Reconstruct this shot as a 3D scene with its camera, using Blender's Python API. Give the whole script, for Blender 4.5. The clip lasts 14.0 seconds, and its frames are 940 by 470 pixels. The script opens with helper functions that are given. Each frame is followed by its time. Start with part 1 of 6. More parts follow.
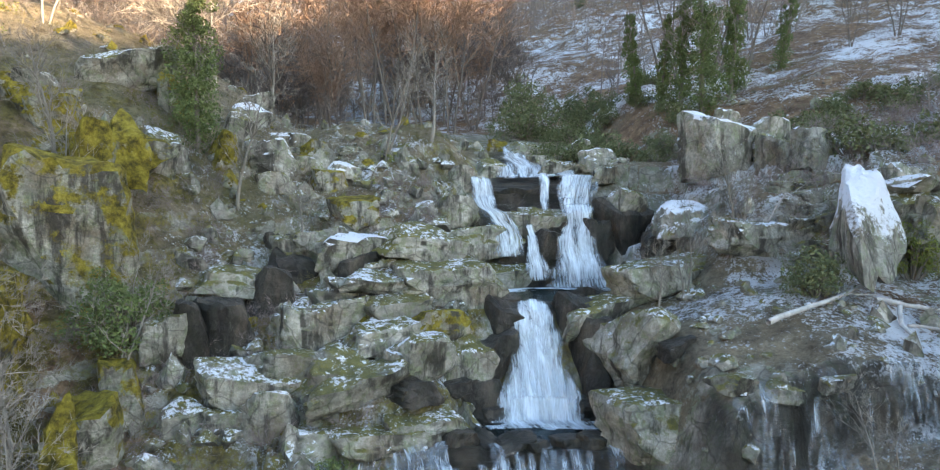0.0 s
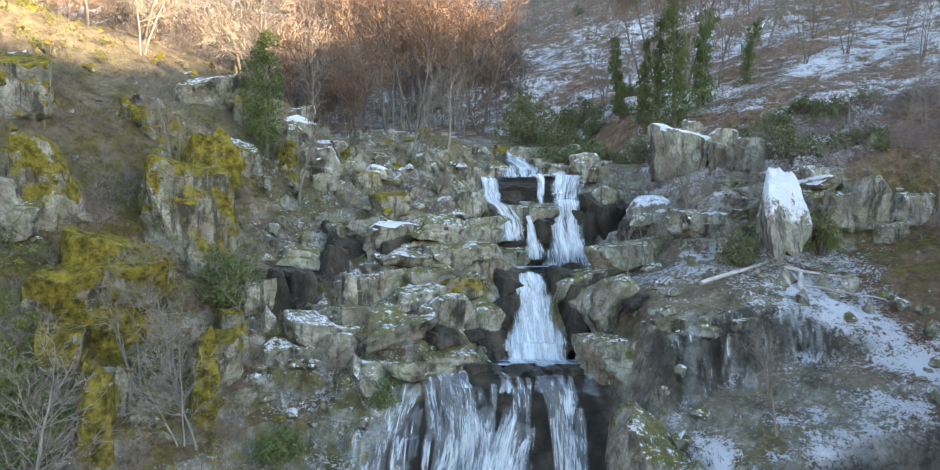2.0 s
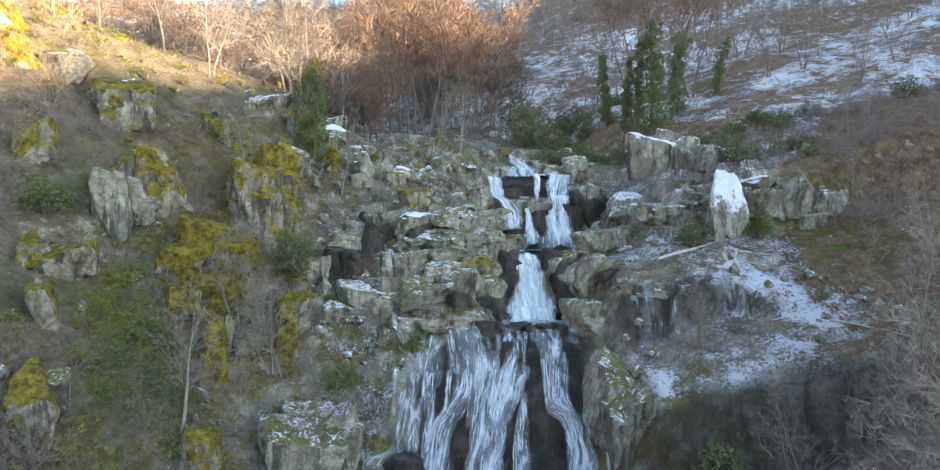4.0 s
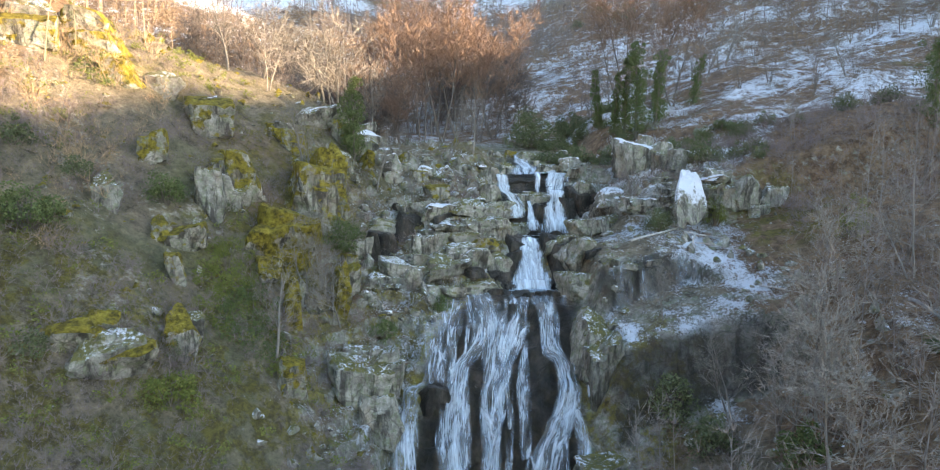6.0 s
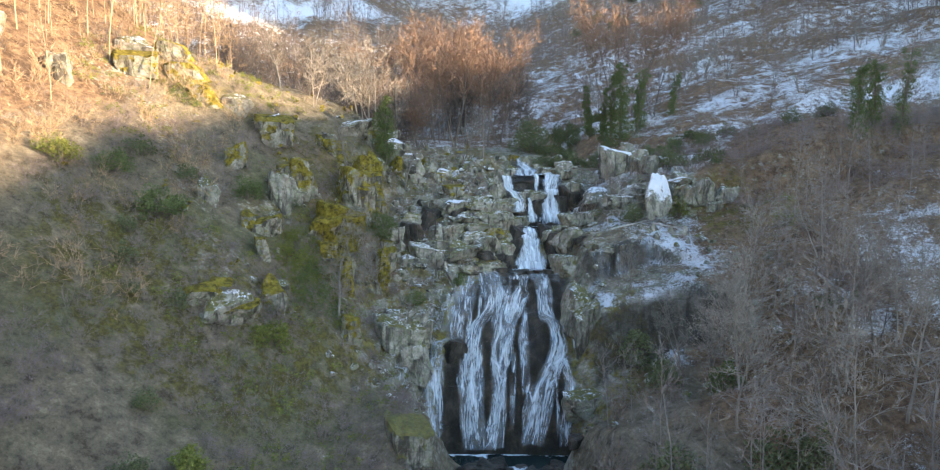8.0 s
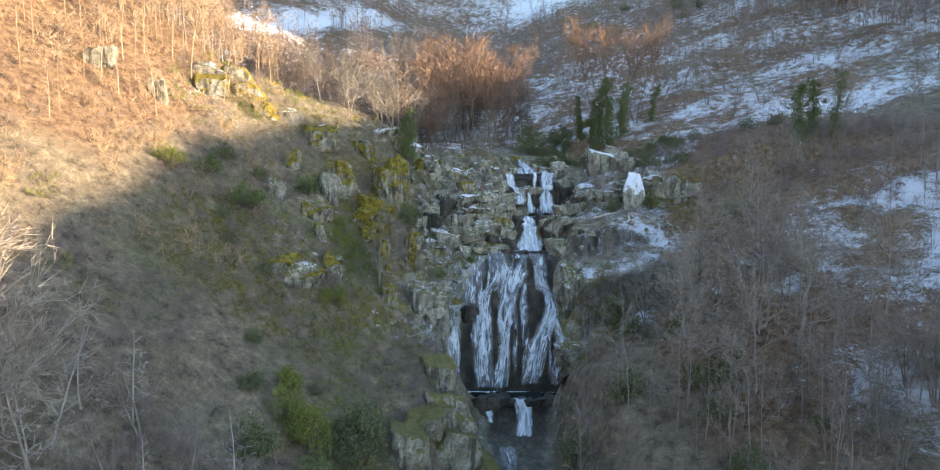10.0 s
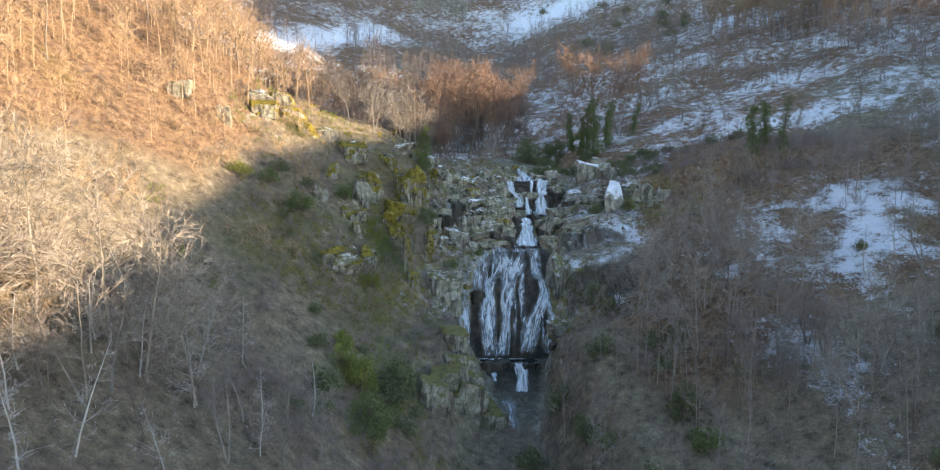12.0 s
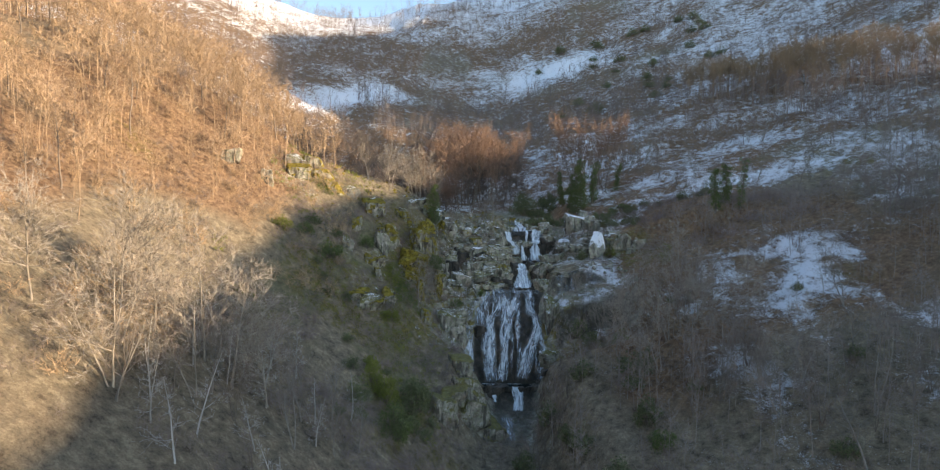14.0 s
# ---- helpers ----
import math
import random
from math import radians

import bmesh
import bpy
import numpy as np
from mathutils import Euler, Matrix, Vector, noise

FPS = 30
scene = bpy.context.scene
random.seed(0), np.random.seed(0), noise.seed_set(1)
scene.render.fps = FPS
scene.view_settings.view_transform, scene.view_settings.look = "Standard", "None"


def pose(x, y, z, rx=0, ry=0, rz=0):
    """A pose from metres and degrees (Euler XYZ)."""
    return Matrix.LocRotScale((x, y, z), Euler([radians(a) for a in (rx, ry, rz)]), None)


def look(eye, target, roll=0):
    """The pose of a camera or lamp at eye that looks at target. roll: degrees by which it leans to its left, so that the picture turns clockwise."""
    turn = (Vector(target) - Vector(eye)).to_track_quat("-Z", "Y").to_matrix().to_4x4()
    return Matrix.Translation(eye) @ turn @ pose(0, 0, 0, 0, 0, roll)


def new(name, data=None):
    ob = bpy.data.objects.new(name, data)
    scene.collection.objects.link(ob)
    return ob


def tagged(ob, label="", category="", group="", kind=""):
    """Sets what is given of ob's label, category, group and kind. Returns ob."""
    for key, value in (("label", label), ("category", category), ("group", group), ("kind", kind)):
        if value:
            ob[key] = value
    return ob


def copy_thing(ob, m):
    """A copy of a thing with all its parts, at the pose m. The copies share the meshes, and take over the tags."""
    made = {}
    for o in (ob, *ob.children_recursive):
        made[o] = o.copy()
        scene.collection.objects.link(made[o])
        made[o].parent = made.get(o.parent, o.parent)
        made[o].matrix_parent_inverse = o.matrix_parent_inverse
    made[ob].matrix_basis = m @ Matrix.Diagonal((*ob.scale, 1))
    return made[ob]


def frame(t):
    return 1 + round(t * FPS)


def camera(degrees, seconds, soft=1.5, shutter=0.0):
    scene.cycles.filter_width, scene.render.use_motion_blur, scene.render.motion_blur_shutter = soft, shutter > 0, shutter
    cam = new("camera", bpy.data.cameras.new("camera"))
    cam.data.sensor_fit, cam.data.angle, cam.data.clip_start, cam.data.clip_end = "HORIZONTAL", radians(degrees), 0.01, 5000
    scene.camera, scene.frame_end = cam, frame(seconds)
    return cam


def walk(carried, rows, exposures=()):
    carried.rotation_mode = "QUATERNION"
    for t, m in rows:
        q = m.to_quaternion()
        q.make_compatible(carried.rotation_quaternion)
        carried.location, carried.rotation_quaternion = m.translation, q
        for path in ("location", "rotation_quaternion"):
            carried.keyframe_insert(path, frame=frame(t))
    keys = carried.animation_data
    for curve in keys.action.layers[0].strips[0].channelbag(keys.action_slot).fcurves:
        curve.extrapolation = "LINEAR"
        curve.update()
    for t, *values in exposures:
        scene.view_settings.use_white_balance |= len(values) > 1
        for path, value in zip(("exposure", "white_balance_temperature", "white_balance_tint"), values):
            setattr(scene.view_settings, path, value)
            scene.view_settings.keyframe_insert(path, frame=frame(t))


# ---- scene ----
cam = camera(70.9, 14.0, soft=1.15)
METRES, EYE, TILT, LEAN, TURN = 100.0, 22.0, -3.0, 0.0, 0.0
ROWS = [
    (0.0, 0.0, 0.0, 0.0, 0.0, 0.0, -0.0),
    (0.5, -0.0015, -0.0231, -0.001, 0.06, -0.05, 0.02),
    (1.0, -0.0036, -0.0463, -0.0027, 0.08, -0.12, 0.06),
    (1.5, -0.0046, -0.0699, -0.005, 0.15, -0.14, 0.07),
    (2.0, -0.006, -0.0946, -0.0067, 0.21, -0.18, 0.07),
    (2.5, -0.0075, -0.1201, -0.0082, 0.23, -0.28, 0.05),
    (5.0, -0.0142, -0.2563, -0.0172, 0.64, -0.64, -0.05),
    (5.5, -0.0166, -0.2872, -0.0199, 0.71, -0.74, -0.12),
    (6.0, -0.0184, -0.3204, -0.0207, 0.77, -0.83, -0.18),
    (6.5, -0.0204, -0.3552, -0.021, 0.8, -0.93, -0.21),
    (7.0, -0.0225, -0.3914, -0.022, 0.86, -1.01, -0.24),
    (7.5, -0.0243, -0.4293, -0.0233, 0.94, -1.09, -0.28),
    (8.0, -0.0268, -0.4691, -0.0244, 0.97, -1.22, -0.27),
    (10.5, -0.0365, -0.6834, -0.0351, 1.18, -1.57, -0.15),
    (11.0, -0.0383, -0.7286, -0.0354, 1.19, -1.64, -0.14),
    (11.5, -0.0402, -0.7751, -0.036, 1.2, -1.71, -0.12),
    (12.0, -0.0422, -0.821, -0.0354, 1.19, -1.31, -0.11),
    (12.5, -0.0442, -0.867, -0.0349, 1.16, -0.31, -0.12),
    (13.0, -0.0452, -0.9116, -0.0347, 1.14, 0.67, -0.12),
    (13.5, -0.0461, -0.9553, -0.0348, 1.12, 1.65, -0.14),
    (14.0, -0.0464, -0.9977, -0.0347, 1.12, 2.59, -0.17),
]
walk(cam, [(t, pose(0, 0, EYE, TILT, LEAN, TURN) @ pose(METRES * x, METRES * y, METRES * z, 90 + pitch, roll, yaw)) for t, x, y, z, yaw, pitch, roll in ROWS], exposures=[(0.0, 2.75, 6810, 10), (5.0, 2.59, 6650, 10), (8.0, 2.38, 6500, 10), (11.0, 2.12, 6380, 10), (12.4, 1.93, 6370, 10), (14.0, 1.53, 6520, 10)])

# ---- world and light ----
SUN_TO = Vector((1.0, -0.23, 0.197)).normalized()
world = bpy.data.worlds.new("sky")
scene.world = world
world.use_nodes = True
wn = world.node_tree
sky = wn.nodes.new("ShaderNodeTexSky")
sky.sky_type = "NISHITA"
sky.sun_disc = False
sky.sun_elevation = math.asin(SUN_TO.z)
sky.sun_rotation = math.atan2(SUN_TO.x, SUN_TO.y)
sky.altitude = 900
wn.nodes["Background"].inputs["Strength"].default_value = 0.15
wn.links.new(sky.outputs["Color"], wn.nodes["Background"].inputs["Color"])
sun = new("sun", bpy.data.lights.new("sun", "SUN"))
sun.data.energy = 4.0
sun.data.color = (1.0, 0.755, 0.49)
sun.data.angle = radians(0.6)
sun.matrix_world = look((0, 0, 0), -SUN_TO)

# ---- noise ----
def hash2(i, j, seed):
    h = (i.astype(np.int64) * 374761393 + j.astype(np.int64) * 668265263 + seed * 1442695041) & 0xFFFFFFFF
    h = ((h ^ (h >> 13)) * 1274126177) & 0xFFFFFFFF
    return ((h ^ (h >> 16)) & 0xFFFFFF) / float(0xFFFFFF)


def vnoise(x, y, seed=0):
    x, y = np.asarray(x, float), np.asarray(y, float)
    i, j = np.floor(x), np.floor(y)
    u, v = x - i, y - j
    u, v = u * u * (3 - 2 * u), v * v * (3 - 2 * v)
    a, b = hash2(i, j, seed), hash2(i + 1, j, seed)
    c, d = hash2(i, j + 1, seed), hash2(i + 1, j + 1, seed)
    return (a + (b - a) * u) * (1 - v) + (c + (d - c) * u) * v


def fbm(x, y, size, octaves=4, seed=0):
    """Noise from about -1 to 1 with a largest wave of the given size in metres."""
    total, amp, norm = 0.0, 1.0, 0.0
    for k in range(octaves):
        total = total + amp * (vnoise(x / size * 2 ** k + 17.3 * k, y / size * 2 ** k - 9.1 * k, seed + k) * 2 - 1)
        norm += amp
        amp *= 0.5
    return total / norm * 1.4


def sstep(a, b, x):
    t = np.clip((np.asarray(x, float) - a) / (b - a), 0, 1)
    return t * t * (3 - 2 * t)


def smin(a, b, k):
    h = np.clip(0.5 + 0.5 * (b - a) / k, 0, 1)
    return b + (a - b) * h - k * h * (1 - h)


def smax(a, b, k):
    return -smin(-a, -b, k)


def blocks(x, y, size, seed):
    """Jointed rock: each cell of the plan has its own level and tilt. Returns the level and the distance to the joint."""
    u, v = x / size, y / size
    i, j = np.floor(u), np.floor(v)
    best = np.full(np.shape(u), 9.0)
    second, level = best.copy(), best * 0
    for a in (-1, 0, 1):
        for b in (-1, 0, 1):
            du = i + a + hash2(i + a, j + b, seed) - u
            dv = j + b + hash2(i + a, j + b, seed + 1) - v
            d = np.hypot(du, dv)
            tilt = (hash2(i + a, j + b, seed + 2) - 0.5) + 0.7 * du * (hash2(i + a, j + b, seed + 3) - 0.5) + 0.7 * dv * (hash2(i + a, j + b, seed + 4) - 0.3)
            closer = d < best
            second = np.where(closer, best, np.minimum(second, d))
            level = np.where(closer, tilt, level)
            best = np.minimum(best, d)
    return level, second - best


# ---- plan of the ground ----
def stream_x(y):
    return np.interp(y, (-120, -40, -8, 8, 12, 20, 24, 26, 32, 39, 45, 55, 75, 130), (-6, -2, 0, 0.5, -0.2, 0.1, 1.4, 2.9, 3.2, 4.6, 4.2, 3.4, -4, -55))


def bed_z(y):
    return np.interp(y, (-120, -40, -8, 2, 4.5, 7.2, 8.2, 10.2, 11.0, 14, 18, 23.2, 24.6, 25.4, 26.4, 28.2, 28.7, 31.6, 32.6, 33.6, 38.4, 39, 40.6, 41.0, 43.2, 46, 52, 75, 130),
                     (-30, -16, -8.5, -6, -4.6, -1.8, -2.4, -2.4, -1.2, 3.2, 7.4, 12.0, 12.5, 12.45, 12.15, 12.15, 13.0, 16.5, 17.0, 16.6, 16.6, 18.0, 20.6, 20.9, 23.0, 23.8, 26, 30, 41))


def floor_half(y):
    return np.interp(y, (-40, 0, 7, 10, 18, 23, 26, 29, 31.5, 34, 38, 41, 44, 50, 60), (2.0, 2.2, 3.2, 5.8, 5.9, 5.0, 2.6, 1.7, 1.2, 2.4, 3.4, 4.2, 3.2, 2.0, 1.5))


def left_hill(x, y):
    lim = 26 + 14 * sstep(-45, -18, x)
    ye = smin(smax(y, -48.0 + 0 * y, 12), lim, 10)
    z = -8.2 - 0.775 * x + 0.427 * ye + 0.0049 * ye * ye
    z = smin(z, 62 + 0.12 * (-x - 70) - 0.05 * np.maximum(y - 20, 0), 16)
    drop = np.maximum(y - lim - 12, 0)
    return z - 0.55 * drop * sstep(-8, -30, x)


def right_hill(x, y):
    z = 1.5 + 0.284 * x + 0.369 * np.maximum(y, -70) + 0.16 * np.clip(y + 70, -120, 0) + 0.22 * smax(-x - 2, 0 * x, 14) * sstep(60, 130, y)
    z = z + 0.30 * smax(-x, 0 * x, 10) * sstep(60, 120, y) + 0.20 * smax(-x - 40, 0 * x, 20) * sstep(130, 260, y)
    z = z + 0.17 * smax(x - 95, 0 * x, 30) + 0.20 * smax(y - 190 + 0.1 * x, 0 * y, 40) * sstep(-130, 10, x)
    # unseen ridge crest, cut and raised to set where its shadow falls
    z = z - np.interp(y, (-125, -105, -90, -73, -57, -45, -30, -17, -8, 0, 8, 20, 45, 58, 67, 77), (0, -2.5, -4, -5.5, -6, -2, 4, 9, 9, 11, 12.5, 15, 30, 36, 30, 0)) * sstep(125, 215, x)
    z = z - 9 * np.exp(-((x - 165) / 32) ** 2 - ((y - 80) / 13) ** 2)
    z = z + np.exp(-((x - 255) / 35) ** 2) * np.interp(y, (66, 77, 92, 104, 124, 142, 165, 230), (0, 15, 18, 20, 26, 36, 30, 6))
    cliff = sstep(13.4, 16.2, y + 1.2 * fbm(x, y * 0, 7, 2, 3) - 0.12 * (x - 12))
    edge = sstep(21.3, 22.1, y + 0.9 * fbm(x, y * 0, 4, 3, 4) - 0.05 * (x - 12))
    near = sstep(4, 9, x) * sstep(26, 18, x)
    z = z + near * (-4.8 * sstep(0, 10, y) * (1 - cliff) + 2.9 * edge * sstep(36, 26, y) * sstep(21, 12, x))
    z = z + 5.2 * sstep(29.8, 32.6, y + 0.8 * fbm(x, y * 0, 6, 2, 5)) * (0.75 - 0.11 * sstep(36, 46, y)) * sstep(88, 50, y) * sstep(10, 15, x) * sstep(58, 38, x)
    return z + 1.4 * np.exp(-((x - 12.5) / 4.5) ** 2 - ((y - 60) / 7) ** 2)


def rocky_ground(x, y):
    """How far the ground is bare jointed granite."""
    near = sstep(5, 11, y) * sstep(54, 42, y) * sstep(-21, -11, x + 0.15 * (y - 25)) * sstep(27, 19, x)
    near = near * (1 - 0.6 * sstep(33, 38, y) * sstep(0, -4, x))
    outcrop = sstep(0.0, 0.35, fbm(x, y, 8, 3, 63)) * sstep(-12, 4, y) * sstep(46, 34, y) * sstep(-52, -40, x) * sstep(-14, -20, x)
    return np.maximum(near * sstep(-0.55, 0.05, fbm(x, y, 7, 3, 61)), 0.45 * outcrop)


def height(x, y):
    """The ground's height at a place of the plan."""
    x, y = np.asarray(x, float), np.asarray(y, float)
    bed, xs, w0 = bed_z(y), stream_x(y), floor_half(y)
    d = x - xs
    terrace = 14.8 + 0.6 * (y - 26)
    gate = sstep(20, 26, y) * sstep(56, 46, y) * sstep(-17, -8, x)
    left = left_hill(x, y) + 4.5 * np.exp(-((x + 8.5) / 3.2) ** 2 - ((y - 1.5) / 6.5) ** 2)
    left = smax(left, left + (terrace - left) * gate, 1.0)
    right = right_hill(x, y)
    back = sstep(58, 92, y + 0.25 * np.minimum(x, 0))
    left = left + (smax(left, right, 6) - left) * back
    right = right + (smax(left, right, 6) - right) * back
    side = sstep(-1.5, 1.5, d)
    bank = smax(left * (1 - side) + right * side, bed + 0.7, 1.0)
    width = np.interp(y, (-40, 0, 8, 14, 24, 40, 60), (16, 5.5, 3.6, 3.6, 3.0, 3.2, 8))
    out = sstep(0, 1, (np.abs(d) - w0) / width) * sstep(150, 90, y) + sstep(90, 150, y)
    z = bed + (bank - bed) * out
    # far skylines
    far = np.hypot(x, y)
    z = z - 0.55 * smax(y - 460 - 0.5 * x + 60 * fbm(x, y * 0 + 3, 260, 3, 9), 0 * y, 60)
    z = z - 0.6 * smax(x - 262, 0 * x, 40)
    z = z + 14 * fbm(x, y, 150, 3, 21) * sstep(110, 320, far)
    face = sstep(10.5, 12, y) * sstep(25, 22, y) * (1 - out)
    z = z + face * (0.55 * fbm(x, y * 0.25, 1.9, 3, 51) + 0.35 * fbm(x, y, 1.2, 2, 53))
    rough = sstep(0.2, 0.9, out)
    bench = sstep(8, 10, x) * sstep(30, 24, x) * sstep(8, 12, y) * sstep(36, 31, y)
    z = z + rough * (0.9 * fbm(x, y, 9, 4, 31) + 0.25 * fbm(x, y, 2.2, 3, 37)) * (1 + sstep(60, 160, far)) * (1 - 0.72 * bench)
    # jointed granite on the rocky ground round the falls
    rocky = rocky_ground(x, y) * (0.25 + 0.75 * sstep(0.15, 0.6, out))
    wx, wy = x + 0.5 * fbm(x, y, 1.6, 2, 45), y + 0.5 * fbm(x, y, 1.6, 2, 46)
    big, joint = blocks(wx / 1.5, wy, 2.6, 41)
    small, crack = blocks(wx / 1.3, wy, 1.0, 47)
    slab = sstep(7.2, 9.5, x) * sstep(36, 31, y)
    calm = (1 - 0.88 * slab) * (1 - 0.65 * sstep(-9, -12, x))
    z = z + rocky * calm * (0.85 * big + 0.34 * small - 0.30 * sstep(0.10, 0.0, joint) - 0.12 * sstep(0.12, 0.0, crack))
    q = 1.6
    f = z / q + 0.6 * fbm(x, y, 8, 2, 43)
    f = f - np.floor(f)
    z = z + rocky * (0.85 - 0.7 * slab) * (1 - 0.6 * sstep(-9, -13, x)) * q * (sstep(0.40, 0.62, f) - f)
    return z


def hat(x, y):
    return float(height(x, y))


# ---- materials ----
def material(name, rough=0.8):
    m = bpy.data.materials.new(name)
    m.use_nodes = True
    b = m.node_tree.nodes["Principled BSDF"]
    b.inputs["Roughness"].default_value = rough
    b.inputs["Specular IOR Level"].default_value = 0.25
    return m, m.node_tree, b


class Nodes:
    """Short names for the nodes of one material."""

    def __init__(self, tree):
        self.t = tree

    def add(self, kind, **kw):
        n = self.t.nodes.new(kind)
        for k, v in kw.items():
            n.inputs[k.replace("_", " ")].default_value = v
        return n

    def link(self, a, b):
        self.t.links.new(a, b)

    def coord(self, kind="Object"):
        return self.t.nodes.new("ShaderNodeTexCoord").outputs[kind]

    def noise(self, size, detail=5.0, rough=0.6, vec=None, stretch=None, distortion=0.0):
        n = self.t.nodes.new("ShaderNodeTexNoise")
        n.inputs["Scale"].default_value = 1.0 / size
        n.inputs["Detail"].default_value = detail
        n.inputs["Roughness"].default_value = rough
        n.inputs["Distortion"].default_value = distortion
        v = vec if vec is not None else self.coord()
        if stretch:
            mp = self.t.nodes.new("ShaderNodeMapping")
            mp.inputs["Scale"].default_value = stretch
            self.link(v, mp.inputs["Vector"])
            v = mp.outputs["Vector"]
        self.link(v, n.inputs["Vector"])
        return n.outputs["Fac"]

    def ramp(self, fac, *stops):
        r = self.t.nodes.new("ShaderNodeValToRGB")
        e = r.color_ramp.elements
        while len(e) < len(stops):
            e.new(0.5)
        for k, (p, c) in zip(e, stops):
            k.position = p
            k.color = (*c, 1) if isinstance(c, tuple) else (c, c, c, 1)
        self.link(fac, r.inputs["Fac"])
        return r.outputs["Color"]

    def math(self, op, a, b=0.0, clamp=False):
        n = self.t.nodes.new("ShaderNodeMath")
        n.operation, n.use_clamp = op, clamp
        for k, v in enumerate((a, b)):
            if isinstance(v, (int, float)):
                n.inputs[k].default_value = v
            else:
                self.link(v, n.inputs[k])
        return n.outputs[0]

    def mix(self, fac, a, b):
        n = self.t.nodes.new("ShaderNodeMix")
        n.data_type = "RGBA"
        for sock, v in ((n.inputs[0], fac), (n.inputs[6], a), (n.inputs[7], b)):
            if isinstance(v, (int, float)):
                sock.default_value = v
            elif isinstance(v, tuple):
                sock.default_value = (*v, 1)
            else:
                self.link(v, sock)
        return n.outputs[2]

    def attr(self, name):
        n = self.t.nodes.new("ShaderNodeAttribute")
        n.attribute_name = name
        return n.outputs["Fac"]

    def up(self):
        g = self.t.nodes.new("ShaderNodeNewGeometry")
        s = self.t.nodes.new("ShaderNodeSeparateXYZ")
        self.link(g.outputs["Normal"], s.inputs[0])
        return s.outputs["Z"]

    def bump(self, fac, strength, dist, bsdf):
        n = self.t.nodes.new("ShaderNodeBump")
        n.inputs["Strength"].default_value = strength
        n.inputs["Distance"].default_value = dist
        self.link(fac, n.inputs["Height"])
        self.link(n.outputs["Normal"], bsdf.inputs["Normal"])

    def random(self):
        return self.t.nodes.new("ShaderNodeObjectInfo").outputs["Random"]

    def island(self):
        return self.t.nodes.new("ShaderNodeNewGeometry").outputs["Random Per Island"]


def place_in_world(n):
    return n.t.nodes.new("ShaderNodeNewGeometry").outputs["Position"]


def granite_colour(n, vec):
    """Grey granite with pale lichen, brown stain and dark streaks, strongest on its steep faces."""
    g = n.ramp(n.noise(1.3, 8, 0.68, vec), (0.34, (0.17, 0.155, 0.125)), (0.44, (0.285, 0.265, 0.217)), (0.53, (0.39, 0.362, 0.30)), (0.63, (0.53, 0.497, 0.43)))
    lich = n.ramp(n.noise(0.5, 7, 0.72, vec), (0.50, 0.0), (0.58, 1.0))
    g = n.mix(n.math("MULTIPLY", lich, 0.70), g, (0.235, 0.262, 0.150))
    rust = n.ramp(n.noise(2.2, 5, 0.6, vec), (0.54, 0.0), (0.64, 1.0))
    g = n.mix(n.math("MULTIPLY", rust, 0.45), g, (0.19, 0.12, 0.07))
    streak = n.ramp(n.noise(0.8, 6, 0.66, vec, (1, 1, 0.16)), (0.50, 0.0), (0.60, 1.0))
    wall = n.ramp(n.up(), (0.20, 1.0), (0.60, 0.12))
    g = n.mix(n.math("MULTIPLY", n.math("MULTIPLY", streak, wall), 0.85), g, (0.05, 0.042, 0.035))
    blot = n.ramp(n.noise(0.7, 9, 0.78, vec), (0.42, 1.0), (0.50, 0.0))
    g = n.mix(n.math("MULTIPLY", blot, 0.28), g, (0.085, 0.08, 0.06))
    crack = n.t.nodes.new("ShaderNodeTexVoronoi")
    crack.feature = "DISTANCE_TO_EDGE"
    crack.inputs["Scale"].default_value = 0.55
    warp = n.t.nodes.new("ShaderNodeVectorMath")
    warp.operation = "ADD"
    n.link(vec, warp.inputs[0])
    wob = n.t.nodes.new("ShaderNodeTexNoise")
    wob.inputs["Scale"].default_value = 0.8
    n.link(vec, wob.inputs["Vector"])
    n.link(wob.outputs["Color"], warp.inputs[1])
    n.link(warp.outputs["Vector"], crack.inputs["Vector"])
    g = n.mix(n.ramp(crack.outputs["Distance"], (0.006, 0.45), (0.022, 0.0)), g, (0.06, 0.052, 0.042))
    speck = n.ramp(n.noise(0.22, 6, 0.75, vec), (0.36, 0.78), (0.62, 1.16))
    m = n.t.nodes.new("ShaderNodeMix")
    m.data_type, m.blend_type = "RGBA", "MULTIPLY"
    m.inputs[0].default_value = 1.0
    n.link(g, m.inputs[6])
    n.link(speck, m.inputs[7])
    return m.outputs[2]


def moss_colour(n, vec):
    return n.ramp(n.noise(0.5, 8, 0.75, vec), (0.36, (0.045, 0.040, 0.010)), (0.45, (0.13, 0.100, 0.016)), (0.53, (0.22, 0.175, 0.022)), (0.64, (0.33, 0.27, 0.045)))


